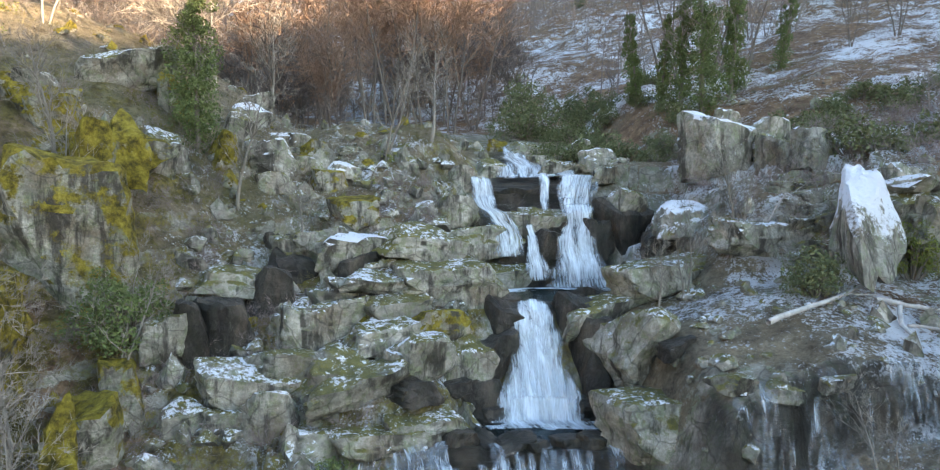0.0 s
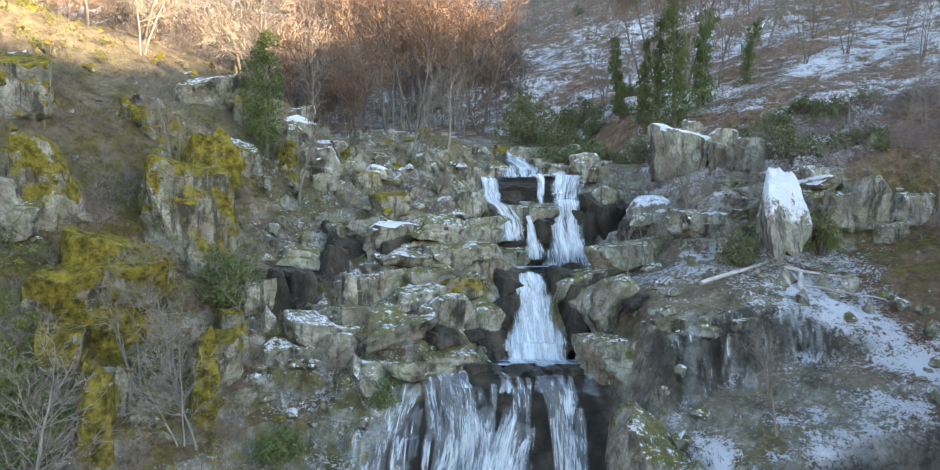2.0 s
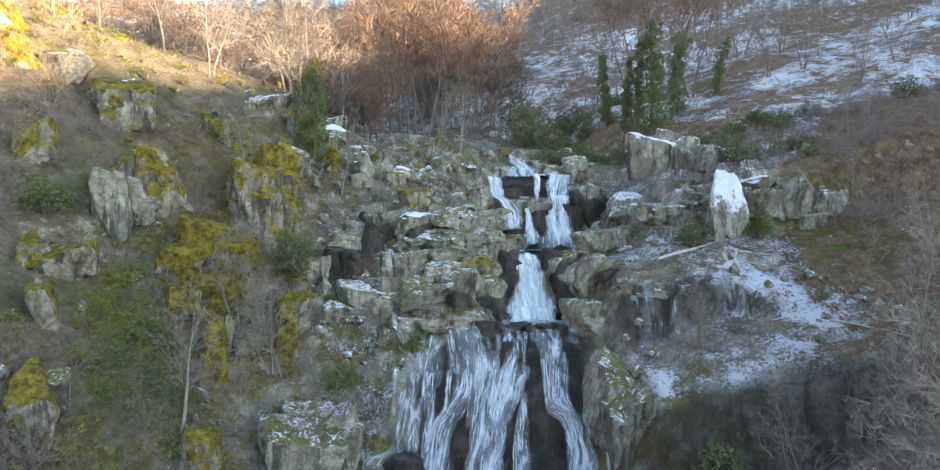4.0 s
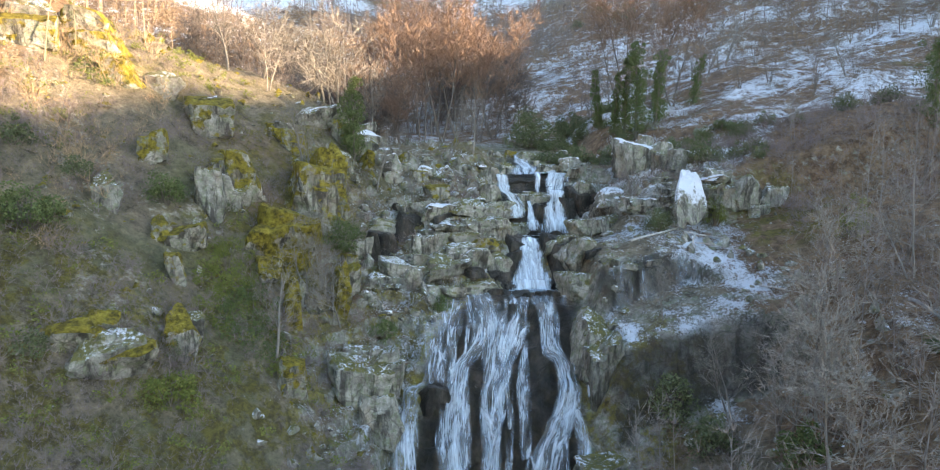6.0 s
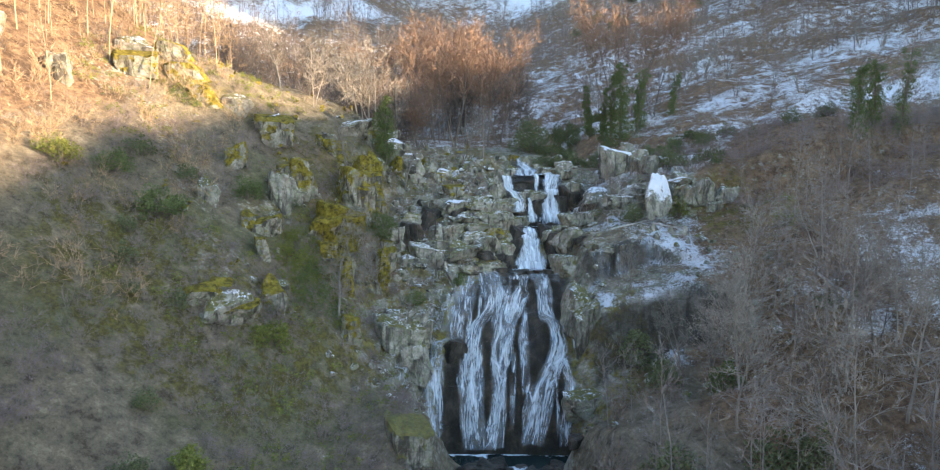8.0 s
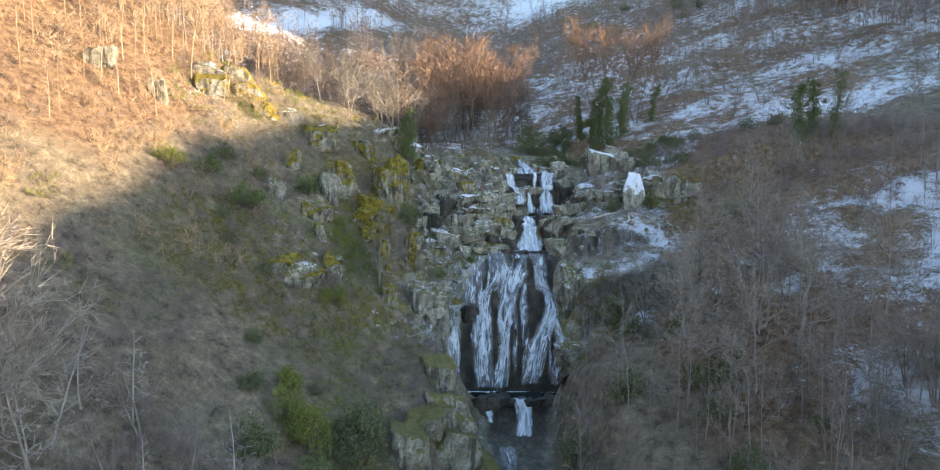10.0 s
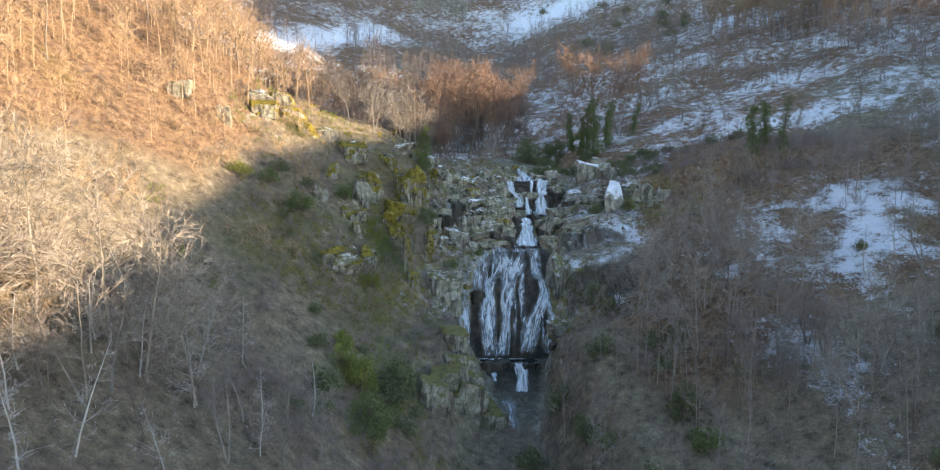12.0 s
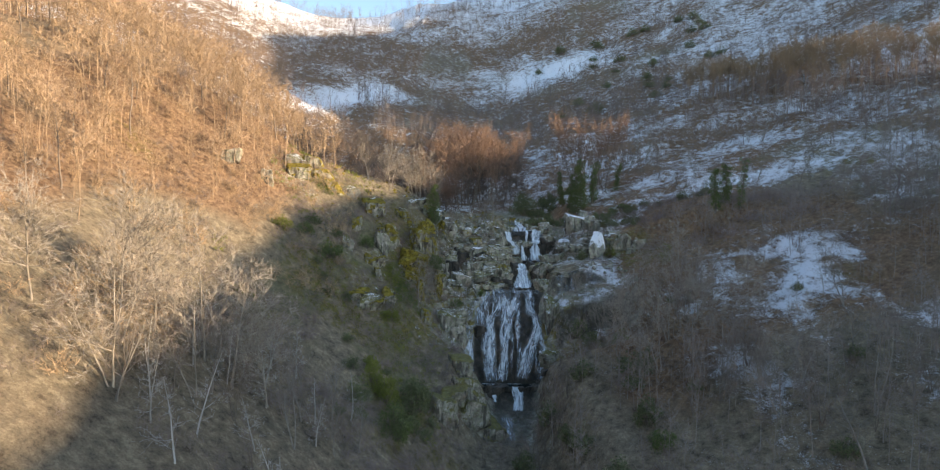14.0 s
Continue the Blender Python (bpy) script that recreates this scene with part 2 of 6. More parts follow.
def ground_material():
    m, t, b = material("hillside", 0.9)
    n = Nodes(t)
    vec = place_in_world(n)
    fine = n.noise(0.22, 8, 0.75, vec)
    grass = n.ramp(n.noise(1.3, 10, 0.78, vec), (0.36, (0.090, 0.072, 0.048)), (0.46, (0.200, 0.164, 0.115)), (0.54, (0.265, 0.220, 0.150)), (0.66, (0.41, 0.345, 0.235)))
    litter = n.ramp(n.noise(0.9, 10, 0.78, vec), (0.36, (0.10, 0.062, 0.040)), (0.5, (0.22, 0.140, 0.085)), (0.64, (0.38, 0.255, 0.150)))
    soil = n.mix(n.attr("litter"), grass, litter)
    sward = n.ramp(n.noise(0.6, 8, 0.7, vec), (0.36, (0.060, 0.066, 0.030)), (0.64, (0.20, 0.205, 0.095)))
    meadow = n.ramp(n.noise(7.0, 4, 0.6, vec), (0.44, 0.0), (0.56, 0.62))
    soil = n.mix(n.math("MULTIPLY", meadow, n.attr("green")), soil, sward)
    green = n.math("MULTIPLY", n.attr("moss"), n.ramp(n.noise(1.6, 8, 0.72, vec), (0.46, 0.0), (0.54, 1.0)))
    soil = n.mix(n.math("MULTIPLY", green, 0.85), soil, n.mix(0.45, moss_colour(n, vec), (0.085, 0.085, 0.035)))
    soil = n.mix(n.ramp(fine, (0.36, 0.40), (0.5, 0.0)), soil, (0.025, 0.02, 0.014))
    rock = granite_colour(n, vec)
    rock = n.mix(n.math("MULTIPLY", green, 0.75), rock, moss_colour(n, vec))
    stain = n.ramp(n.noise(1.1, 6, 0.65, vec, (1.0, 1.0, 0.2)), (0.4, (0.010, 0.009, 0.009)), (0.52, (0.032, 0.026, 0.022)), (0.66, (0.10, 0.075, 0.056)))
    rock = n.mix(n.math("MULTIPLY", n.attr("wet"), 0.92), rock, stain)
    edge = n.math("ADD", n.attr("rock"), n.math("MULTIPLY", n.math("SUBTRACT", n.noise(0.7, 8, 0.75, vec), 0.5), 2.0))
    col = n.mix(n.ramp(edge, (0.44, 0.0), (0.56, 1.0)), soil, rock)
    drift = n.math("ADD", n.attr("snow"), n.math("MULTIPLY", n.math("SUBTRACT", n.noise(1.9, 11, 0.78, vec), 0.5), 2.6))
    drift = n.math("ADD", drift, n.math("MULTIPLY", n.math("SUBTRACT", fine, 0.5), 1.7))
    drift = n.math("ADD", drift, n.math("MULTIPLY", n.math("SUBTRACT", n.noise(0.09, 4, 0.7, vec), 0.5), 1.3))
    drift = n.math("ADD", drift, n.math("MULTIPLY", n.math("SUBTRACT", n.noise(9.0, 4, 0.6, vec), 0.5), 0.9))
    flat = n.ramp(n.up(), (0.40, 0.0), (0.70, 1.0))
    white = n.math("MULTIPLY", n.ramp(drift, (0.60, 0.0), (0.80, 1.0)), flat)
    col = n.mix(white, col, (0.80, 0.82, 0.86))
    t.links.new(col, b.inputs["Base Color"])
    t.links.new(n.math("SUBTRACT", 0.92, n.math("MULTIPLY", n.attr("wet"), 0.6)), b.inputs["Roughness"])
    n.bump(n.math("ADD", n.math("ADD", n.noise(0.5, 10, 0.78, vec), n.math("MULTIPLY", fine, 0.5)), n.math("MULTIPLY", white, 0.25)), 1.0, 0.35, b)
    return m


def rock_material(name, moss, snow, wet, steep=0.30):
    m, t, b = material(name, 0.85)
    n = Nodes(t)
    vec = place_in_world(n)
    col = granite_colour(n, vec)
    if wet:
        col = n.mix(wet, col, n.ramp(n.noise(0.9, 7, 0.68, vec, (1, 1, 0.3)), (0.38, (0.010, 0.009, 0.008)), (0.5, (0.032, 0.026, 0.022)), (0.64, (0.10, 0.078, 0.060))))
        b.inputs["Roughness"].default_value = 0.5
    if moss:
        cover = n.math("ADD", n.math("MULTIPLY", n.up(), 0.36), n.noise(1.6, 8, 0.70, vec))
        mossy = n.ramp(cover, (0.79 - 0.28 * moss, 0.0), (0.86 - 0.28 * moss, 1.0))
        green = moss_colour(n, vec)
        col = n.mix(mossy, col, green if moss > 0.8 else n.mix(0.6, green, (0.125, 0.128, 0.065)))
    if snow:
        cover = n.math("MULTIPLY", n.ramp(n.up(), (steep, 0.0), (steep + 0.45, 1.0)), 0.5)
        cover = n.math("ADD", cover, n.math("MULTIPLY", n.math("SUBTRACT", n.noise(1.1, 9, 0.72, vec), 0.5), 1.6 if steep > 0 else 0.9))
        cover = n.math("ADD", cover, n.math("MULTIPLY", n.math("SUBTRACT", n.noise(0.22, 7, 0.78, vec), 0.5), (1.2 if snow > 1 else 2.2) if steep > 0 else 0.8))
        if steep < 0:
            high = n.t.nodes.new("ShaderNodeSeparateXYZ")
            n.link(n.coord(), high.inputs[0])
            cover = n.math("ADD", cover, n.math("MULTIPLY", high.outputs["Z"], 0.55))
        col = n.mix(n.ramp(cover, (0.64 - 0.30 * snow, 0.0), (0.76 - 0.30 * snow, 1.0)), col, (0.76, 0.78, 0.82))
    t.links.new(col, b.inputs["Base Color"])
    n.bump(n.math("ADD", n.noise(0.6, 9, 0.66, vec), n.math("MULTIPLY", n.noise(0.16, 6, 0.7, vec), 0.5)), 1.0, 0.25, b)
    return m


def bark_material(name, dark, light):
    m, t, b = material(name, 0.9)
    n = Nodes(t)
    c = n.ramp(n.noise(0.5, 5, 0.7, None, (1, 1, 0.3)), (0.32, dark), (0.7, light))
    c = n.mix(n.math("MULTIPLY", n.random(), 0.45), c, tuple(0.6 * v for v in dark))
    t.links.new(c, b.inputs["Base Color"])
    return m


def leaf_material(name, a, c):
    m, t, b = material(name, 0.85)
    b.inputs["Specular IOR Level"].default_value = 0.2
    n = Nodes(t)
    col = n.ramp(n.island(), (0.0, a), (1.0, c))
    col = n.mix(n.math("MULTIPLY", n.random(), 0.35), col, a)
    t.links.new(col, b.inputs["Base Color"])
    return m


def water_material(name):
    """White falling water: streaks of foam that thin out into nothing."""
    m, t, b = material(name, 0.4)
    n = Nodes(t)
    uv = t.nodes.new("ShaderNodeUVMap").outputs["UV"]
    s = n.noise(0.11, 7, 0.74, uv, (1.0, 0.09, 1.0), 0.35)
    wide = n.noise(0.55, 6, 0.66, uv, (1.0, 0.17, 1.0), 0.8)
    mixed = n.math("ADD", n.math("MULTIPLY", n.math("SUBTRACT", s, 0.5), 1.3), n.math("MULTIPLY", n.math("SUBTRACT", wide, 0.5), 1.7))
    alpha = n.ramp(n.math("ADD", mixed, n.math("ADD", n.attr("body"), 0.5)), (0.12, 0.0), (0.38, 0.26), (0.62, 0.62), (0.95, 1.0))
    b.inputs["Base Color"].default_value = (0.80, 0.87, 0.93, 1)
    t.links.new(alpha, b.inputs["Alpha"])
    n.bump(s, 0.8, 0.12, b)
    return m


def pool_material():
    m, t, b = material("stream_water", 0.06)
    n = Nodes(t)
    foam = n.ramp(n.math("ADD", n.noise(0.7, 7, 0.7, None, None, 0.8), n.attr("body")), (0.62, 0.0), (0.74, 1.0))
    t.links.new(n.mix(foam, (0.012, 0.024, 0.024), (0.75, 0.80, 0.84)), b.inputs["Base Color"])
    t.links.new(n.math("ADD", n.math("MULTIPLY", foam, 0.6), 0.06), b.inputs["Roughness"])
    b.inputs["Specular IOR Level"].default_value = 0.5
    n.bump(n.noise(0.35, 4, 0.6), 0.35, 0.06, b)
    return m


GROUND = ground_material()
BARK_GREY = bark_material("pale_grey_bark", (0.18, 0.158, 0.132), (0.38, 0.34, 0.29))
BARK_PALE = bark_material("pale_tan_bark", (0.24, 0.205, 0.165), (0.50, 0.44, 0.37))
BARK_WHITE = bark_material("white_bark", (0.34, 0.32, 0.29), (0.62, 0.59, 0.55))
BARK_BROWN = bark_material("brown_bark", (0.13, 0.105, 0.085), (0.28, 0.23, 0.19))
TWIG_BROWN = bark_material("brown_twigs", (0.19, 0.153, 0.131), (0.345, 0.284, 0.247))
TWIG_GREY = bark_material("grey_twigs", (0.235, 0.20, 0.175), (0.43, 0.372, 0.328))
# far twigs made paler, in part for the haze of distance
TWIG_FAR = bark_material("far_twigs", (0.165, 0.132, 0.120), (0.31, 0.255, 0.228))
TWIG_PLUM = bark_material("plum_brown_twigs", (0.225, 0.180, 0.168), (0.40, 0.325, 0.305))
# ember is warmed for the sunlit crowns, wine darkened for the shaded wood below
TWIG_EMBER = bark_material("ember_brown_twigs", (0.230, 0.150, 0.108), (0.41, 0.275, 0.195))
TWIG_WINE = bark_material("wine_brown_twigs", (0.105, 0.088, 0.078), (0.20, 0.168, 0.148))
TWIG_TAN = bark_material("tan_twigs", (0.26, 0.185, 0.12), (0.50, 0.37, 0.25))
TWIG_RUST = bark_material("rusty_twigs", (0.29, 0.20, 0.125), (0.55, 0.40, 0.25))
IVY = leaf_material("ivy_leaves", (0.080, 0.105, 0.038), (0.20, 0.235, 0.088))
EVERGREEN = leaf_material("evergreen_leaves", (0.085, 0.098, 0.046), (0.22, 0.235, 0.115))
BROOM = leaf_material("yellow_green_leaves", (0.120, 0.138, 0.032), (0.26, 0.275, 0.070))
WATER = water_material("falling_water")
POOL = pool_material()


# ---- mesh helpers ----
def mesh_from(name, verts, faces, mat, smooth=True, loose_tris=None):
    me = bpy.data.meshes.new(name)
    verts = np.asarray(verts, float).reshape(-1, 3)
    faces = np.asarray(faces, np.int32)
    me.vertices.add(len(verts))
    me.vertices.foreach_set("co", verts.ravel())
    k = faces.shape[1]
    me.loops.add(faces.size)
    me.loops.foreach_set("vertex_index", faces.ravel())
    me.polygons.add(len(faces))
    me.polygons.foreach_set("loop_start", np.arange(0, faces.size, k, dtype=np.int32))
    me.polygons.foreach_set("loop_total", np.full(len(faces), k, np.int32))
    me.polygons.foreach_set("use_smooth", np.full(len(faces), smooth))
    me.update(calc_edges=True)
    me.materials.append(mat)
    return me


def float_attr(me, name, values):
    a = me.attributes.new(name, "FLOAT", "POINT")
    a.data.foreach_set("value", np.asarray(values, np.float32).ravel())


def put_part(name, me, parent, label="", kind=""):
    ob = tagged(new(name, me), "", "", "", kind)
    ob.parent = parent
    if label:
        ob["label"] = label
    return ob


def tubes(segs, sides=3):
    """Tapered tubes, one for each row of p0, p1, r0, r1."""
    s = np.asarray(segs, float)
    p0, p1, r0, r1 = s[:, 0:3], s[:, 3:6], s[:, 6], s[:, 7]
    d = p1 - p0
    d /= np.linalg.norm(d, axis=1)[:, None] + 1e-9
    ref = np.where(np.abs(d[:, 2:3]) > 0.9, np.array([[1.0, 0, 0]]), np.array([[0, 0, 1.0]]))
    u = np.cross(d, ref)
    u /= np.linalg.norm(u, axis=1)[:, None] + 1e-9
    v = np.cross(d, u)
    ring = []
    for p, r in ((p0, r0), (p1, r1)):
        for k in range(sides):
            a = 2 * math.pi * k / sides
            ring.append(p + (u * math.cos(a) + v * math.sin(a)) * r[:, None])
    verts = np.stack(ring, 1).reshape(-1, 3)
    base = np.arange(len(s))[:, None] * 2 * sides
    f = [np.concatenate([base + k, base + (k + 1) % sides, base + sides + (k + 1) % sides, base + sides + k], 1) for k in range(sides)]
    return verts, np.concatenate(f)


def strips(segs, seed=1):
    """Thin twigs: one blade that runs to a point for each row of p0, p1, r0, r1."""
    s = np.asarray(segs, float)
    p0, p1 = s[:, 0:3], s[:, 3:6]
    d = p1 - p0
    u = np.cross(d, np.random.default_rng(seed).normal(0, 1, d.shape))
    u /= np.linalg.norm(u, axis=1)[:, None] + 1e-9
    verts = np.stack([p0 - u * s[:, 6:7] * 1.15, p0 + u * s[:, 6:7] * 1.15, p1 + d * 0.1], 1).reshape(-1, 3)
    return verts, np.arange(3 * len(s)).reshape(-1, 3)


def blades(segs, seed=1):
    """Longer twigs: one flat tapered blade for each row, cut into triangles."""
    s = np.asarray(segs, float)
    p0, p1 = s[:, 0:3], s[:, 3:6]
    u = np.cross(p1 - p0, np.random.default_rng(seed).normal(0, 1, p0.shape))
    u /= np.linalg.norm(u, axis=1)[:, None] + 1e-9
    verts = np.stack([p0 - u * s[:, 6:7], p0 + u * s[:, 6:7], p1 + u * s[:, 7:8], p1 - u * s[:, 7:8]], 1).reshape(-1, 3)
    return verts, split(np.arange(4 * len(s)).reshape(-1, 4))


def split(quads):
    return np.concatenate([quads[:, [0, 1, 2]], quads[:, [0, 2, 3]]])


def long_tube(points, radii, sides=8):
    """One closed tube along a line of points."""
    p = np.asarray(points, float)
    rings = []
    for k in range(len(p)):
        d = unit(p[min(k + 1, len(p) - 1)] - p[max(k - 1, 0)])
        u = unit(np.cross(d, np.array([0.31, 0.22, 0.92])))
        v = np.cross(d, u)
        a = np.linspace(0, 2 * math.pi, sides, endpoint=False)[:, None]
        rings.append(p[k] + (np.cos(a) * u + np.sin(a) * v) * radii[k])
    i = np.arange(len(p) * sides).reshape(len(p), sides)
    j = np.roll(i, -1, 1)
    quads = np.stack([i[:-1], j[:-1], j[1:], i[1:]], -1).reshape(-1, 4)
    return np.concatenate(rings), quads


def unit(v):
    return v / (np.linalg.norm(v) + 1e-9)


# ---- the ground sheet ----
def spaced(lo, hi, fine, reach, step, grow):
    mid = list(np.arange(lo, hi + fine, fine))
    out, s = [mid[-1]], fine
    while out[-1] < reach[1]:
        s = min(s * grow, step)
        out.append(out[-1] + s)
    low, s = [mid[0]], fine
    while low[-1] > reach[0]:
        s = min(s * grow, step)
        low.append(low[-1] - s)
    return np.array(low[:0:-1] + mid + out[1:])


def snow_field(x, y):
    """The bare snowy pasture on the back slope."""
    low = np.interp(x, (9, 14, 21, 28, 34, 44, 57, 70), (66, 56, 48, 44, 42, 39, 38.5, 34.5)) + 2 * fbm(x, y, 12, 2, 87)
    top = np.interp(x, (19, 36, 51, 60, 73, 85), (121, 93, 92, 82, 76, 68)) + 5 * fbm(x, y, 14, 2, 88)
    return sstep(-2, 2, y - low) * sstep(5, -5, y - top) * sstep(5, 12, x) * sstep(98, 88, x)


def far_clearing(x, y):
    """Two bare snowfields in the far woods."""
    along, across = (x + 74) * 0.46 + (y - 141) * 0.887, (x + 74) * 0.887 - (y - 141) * 0.46
    one = sstep(-8, 4, along) * sstep(72, 56, along) * np.exp(-(across / 11) ** 2)
    return np.maximum(one, np.exp(-((x - 30) / 28) ** 2 - ((y - 222) / 11) ** 2))


def wooded(x, y):
    """How densely the far slopes are wooded, from 0 to 1."""
    strip = np.exp(-((y - 216 - 0.426 * (x + 93)) / 19) ** 2) * sstep(-140, -80, x)
    dell = 0.9 * sstep(86, 104, y) * sstep(196, 172, y + 0.25 * x) * sstep(42, 8, x)
    belt = 0.95 * np.exp(-((x + y - 190) / 13) ** 2) * sstep(56, 72, x)
    patch = 0.8 * sstep(0.36, 0.66, vnoise(x / 36, y / 13, 99)) + 0.2 * sstep(0.4, 0.7, vnoise(x / 11, y / 7, 100))
    cover = np.maximum.reduce([strip, dell, belt, patch, 0.42 + 0 * x])
    return np.clip(cover * (1 - 0.92 * np.minimum(1, 1.4 * far_clearing(x, y))), 0.04, 1)


def ground_masks(x, y, z, slope):
    near_stream = np.abs(x - stream_x(y)) - floor_half(y)
    rock = sstep(1.0, 1.6, slope)
    granite = rocky_ground(x, y)
    rock = np.maximum(rock * (0.35 + 0.65 * granite), granite * sstep(0.45, 1.25, slope + 0.9 * fbm(x, y, 5, 3, 64)))
    rock = np.maximum(rock, sstep(2.2, 0.6, near_stream) * sstep(-10, 4, y) * sstep(75, 60, y))
    shelf = sstep(7, 10, x) * sstep(26, 20, x) * sstep(12, 15, y) * sstep(34, 28, y)
    rock = np.maximum(rock, sstep(6, 7, x) * sstep(13, 10, x) * sstep(9, 13, y) * sstep(25, 22, y))
    rock = np.maximum(rock, (0.30 + 0.35 * fbm(x, y, 4, 3, 66)) * shelf)
    wet = sstep(0.8, -0.6, near_stream + 0.7 * fbm(x, y, 3, 3, 67)) * (0.5 * sstep(-16, -8, y) + 0.5 * sstep(2, 7, y)) * sstep(60, 46, y)
    # the first term darkens the steep lower cliff through the wet mask
    icy = np.maximum(0.9 * sstep(11.5, 13.0, y) * sstep(17.0, 16.0, y) * sstep(23, 18, x), sstep(20.3, 20.9, y) * sstep(23.2, 22.6, y) * sstep(19, 16, x)) * sstep(7.5, 8.5, x)
    wet = np.maximum(wet, 0.8 * icy * sstep(0.8, 1.3, slope))
    back = sstep(55, 75, y - 0.3 * np.minimum(x, 0))
    clear = snow_field(x, y)
    glade = sstep(-22, -12, y) * sstep(25, 16, y) * sstep(29, 35, x + 0.25 * y) * sstep(78, 64, x)
    bench = sstep(7, 10, x) * sstep(25.5, 19, x - 0.6 * np.maximum(y - 28, 0)) * sstep(15.6, 16.8, y + 0.8 * fbm(x, y * 0, 5, 2, 76)) * sstep(46, 39, y)
    left = sstep(6, 12, y) * sstep(54, 42, y) * sstep(-18, -9, x) * sstep(2, -2, x)
    snow = 0.10 + back * (0.71 - 0.41 * wooded(x, y) + 0.10 * sstep(60, 95, x)) * (1 - clear) + (0.52 + 0.30 * fbm(x * 0.5, y, 8, 3, 72)) * clear + (0.52 + 0.32 * fbm(x, y, 4, 3, 75)) * bench + 0.7 * np.exp(-((x - 15.3) / 1.6) ** 2 - ((y - 13) / 2.2) ** 2) + 0.30 * sstep(40, 45, y) * sstep(60, 50, y) * sstep(10, 14, x) * sstep(44, 34, x) * (1 - clear) + 0.06 * sstep(33, 37, y) * sstep(52, 45, y) * sstep(10, 14, x) * sstep(64, 50, x) + 0.42 * left
    snow = snow + 0.35 * far_clearing(x, y) + 0.40 * sstep(270, 380, y - 0.25 * x)
    sunny = sstep(-14, -24, x) * sstep(75, 50, y + 0.2 * x)
    snow = snow * (1 - 0.97 * sunny) * (1 - sstep(1.0, 0.3, near_stream) * sstep(60, 50, y)) * sstep(-20, 5, y)
    snow = np.maximum(snow, (0.37 + 0.75 * fbm(x, y * 0.6, 7, 4, 78) + 0.16 * np.exp(-((x - 44) / 13) ** 2 - ((y + 2) / 14) ** 2) - 0.22 * sstep(52, 60, x)) * glade)
    shade_slope = sstep(16, 30, x) * sstep(36, 20, y) * sstep(-90, -60, y) * (1 - glade)
    snow = np.maximum(snow, shade_slope * (0.48 + 0.55 * fbm(x, y, 8, 3, 68)))
    # right slope whitened, here and by the x 60 term above, for haze
    snow = np.maximum(snow, (0.44 + 0.3 * fbm(x, y, 16, 3, 69)) * sstep(58, 76, x) * sstep(-60, -20, y))
    litter = sstep(-0.2, 0.4, fbm(x, y, 25, 3, 73) + 0.9 * sstep(-34, -46, x) * sstep(24, 32, z) - 0.25 * sstep(-20, -30, x) - 0.35 * sstep(-8, -14, x) * sstep(-40, -30, x) - 0.55 * sstep(2, 8, x) * sstep(40, 20, y) * (1 - sstep(14, 20, x) * sstep(-14, -6, y)) + 0.35 * sstep(20, 28, x) * sstep(-10, 0, y) * sstep(36, 28, y) + 0.7 * back - 0.9 * sstep(14, 5, near_stream) * sstep(12, 4, y))
    moss = sstep(-0.1, 0.5, fbm(x, y, 14, 3, 79) + 0.65 * sstep(-9, -15, x) * sstep(-38, -28, x) * sstep(-14, 4, y) * sstep(60, 30, y) + 0.25 * granite - 0.9 * back - 0.35 * sstep(4, -6, y) - 0.22 * sstep(-17, -22, x) - 0.3 * sstep(-34, -44, x) - 0.4 * sstep(24, 32, x))
    green = sstep(-8, -14, x) * sstep(24, 16, z - 0.3 * y) * sstep(50, 30, y) * sstep(-18, -6, y) + 0.15 * sstep(16, 22, x) * sstep(36, 30, y)
    return rock, wet, snow, litter, moss, green


def build_ground():
    gx = spaced(-25, 25, 0.27, (-900, 900), 28, 1.05)
    gy = spaced(7, 47, 0.27, (-420, 950), 24, 1.045)
    x, y = np.meshgrid(gx, gy)
    z = height(x, y)
    zy, zx = np.gradient(z, gy, gx)
    slope = np.hypot(zx, zy)
    ny, nx = x.shape
    i = np.arange(ny * nx).reshape(ny, nx)
    quads = np.stack([i[:-1, :-1], i[:-1, 1:], i[1:, 1:], i[1:, :-1]], -1).reshape(-1, 4)
    me = mesh_from("ground", np.stack([x, y, z], -1), quads, GROUND)
    for name, values in zip(("rock", "wet", "snow", "litter", "moss", "green"), ground_masks(x, y, z, slope)):
        float_attr(me, name, values)
    return tagged(new("ground", me), "steep valley hillsides of brown grass, granite ledges and patchy snow", "hillside", "", "structure")


build_ground()


# ---- bare trees ----
def limb(rng, segs, p, d, length, r, steps, bend, lift, taper=0.35):
    """A bending limb; returns the points along it with direction and radius."""
    pts = []
    for k in range(steps):
        d = unit(d + rng.normal(0, bend, 3) + np.array([0, 0, lift]))
        q = p + d * length / steps
        ra = r * (1 - (1 - taper) * k / steps)
        rb = r * (1 - (1 - taper) * (k + 1) / steps)
        segs.append((*p, *q, ra, rb))
        pts.append((q, d, rb))
        p = q
    return pts


def sideways(rng, d, spread):
    side = rng.normal(0, 1, 3)
    side = unit(side - d * side.dot(d))
    return unit(d * math.cos(spread) + side * math.sin(spread))


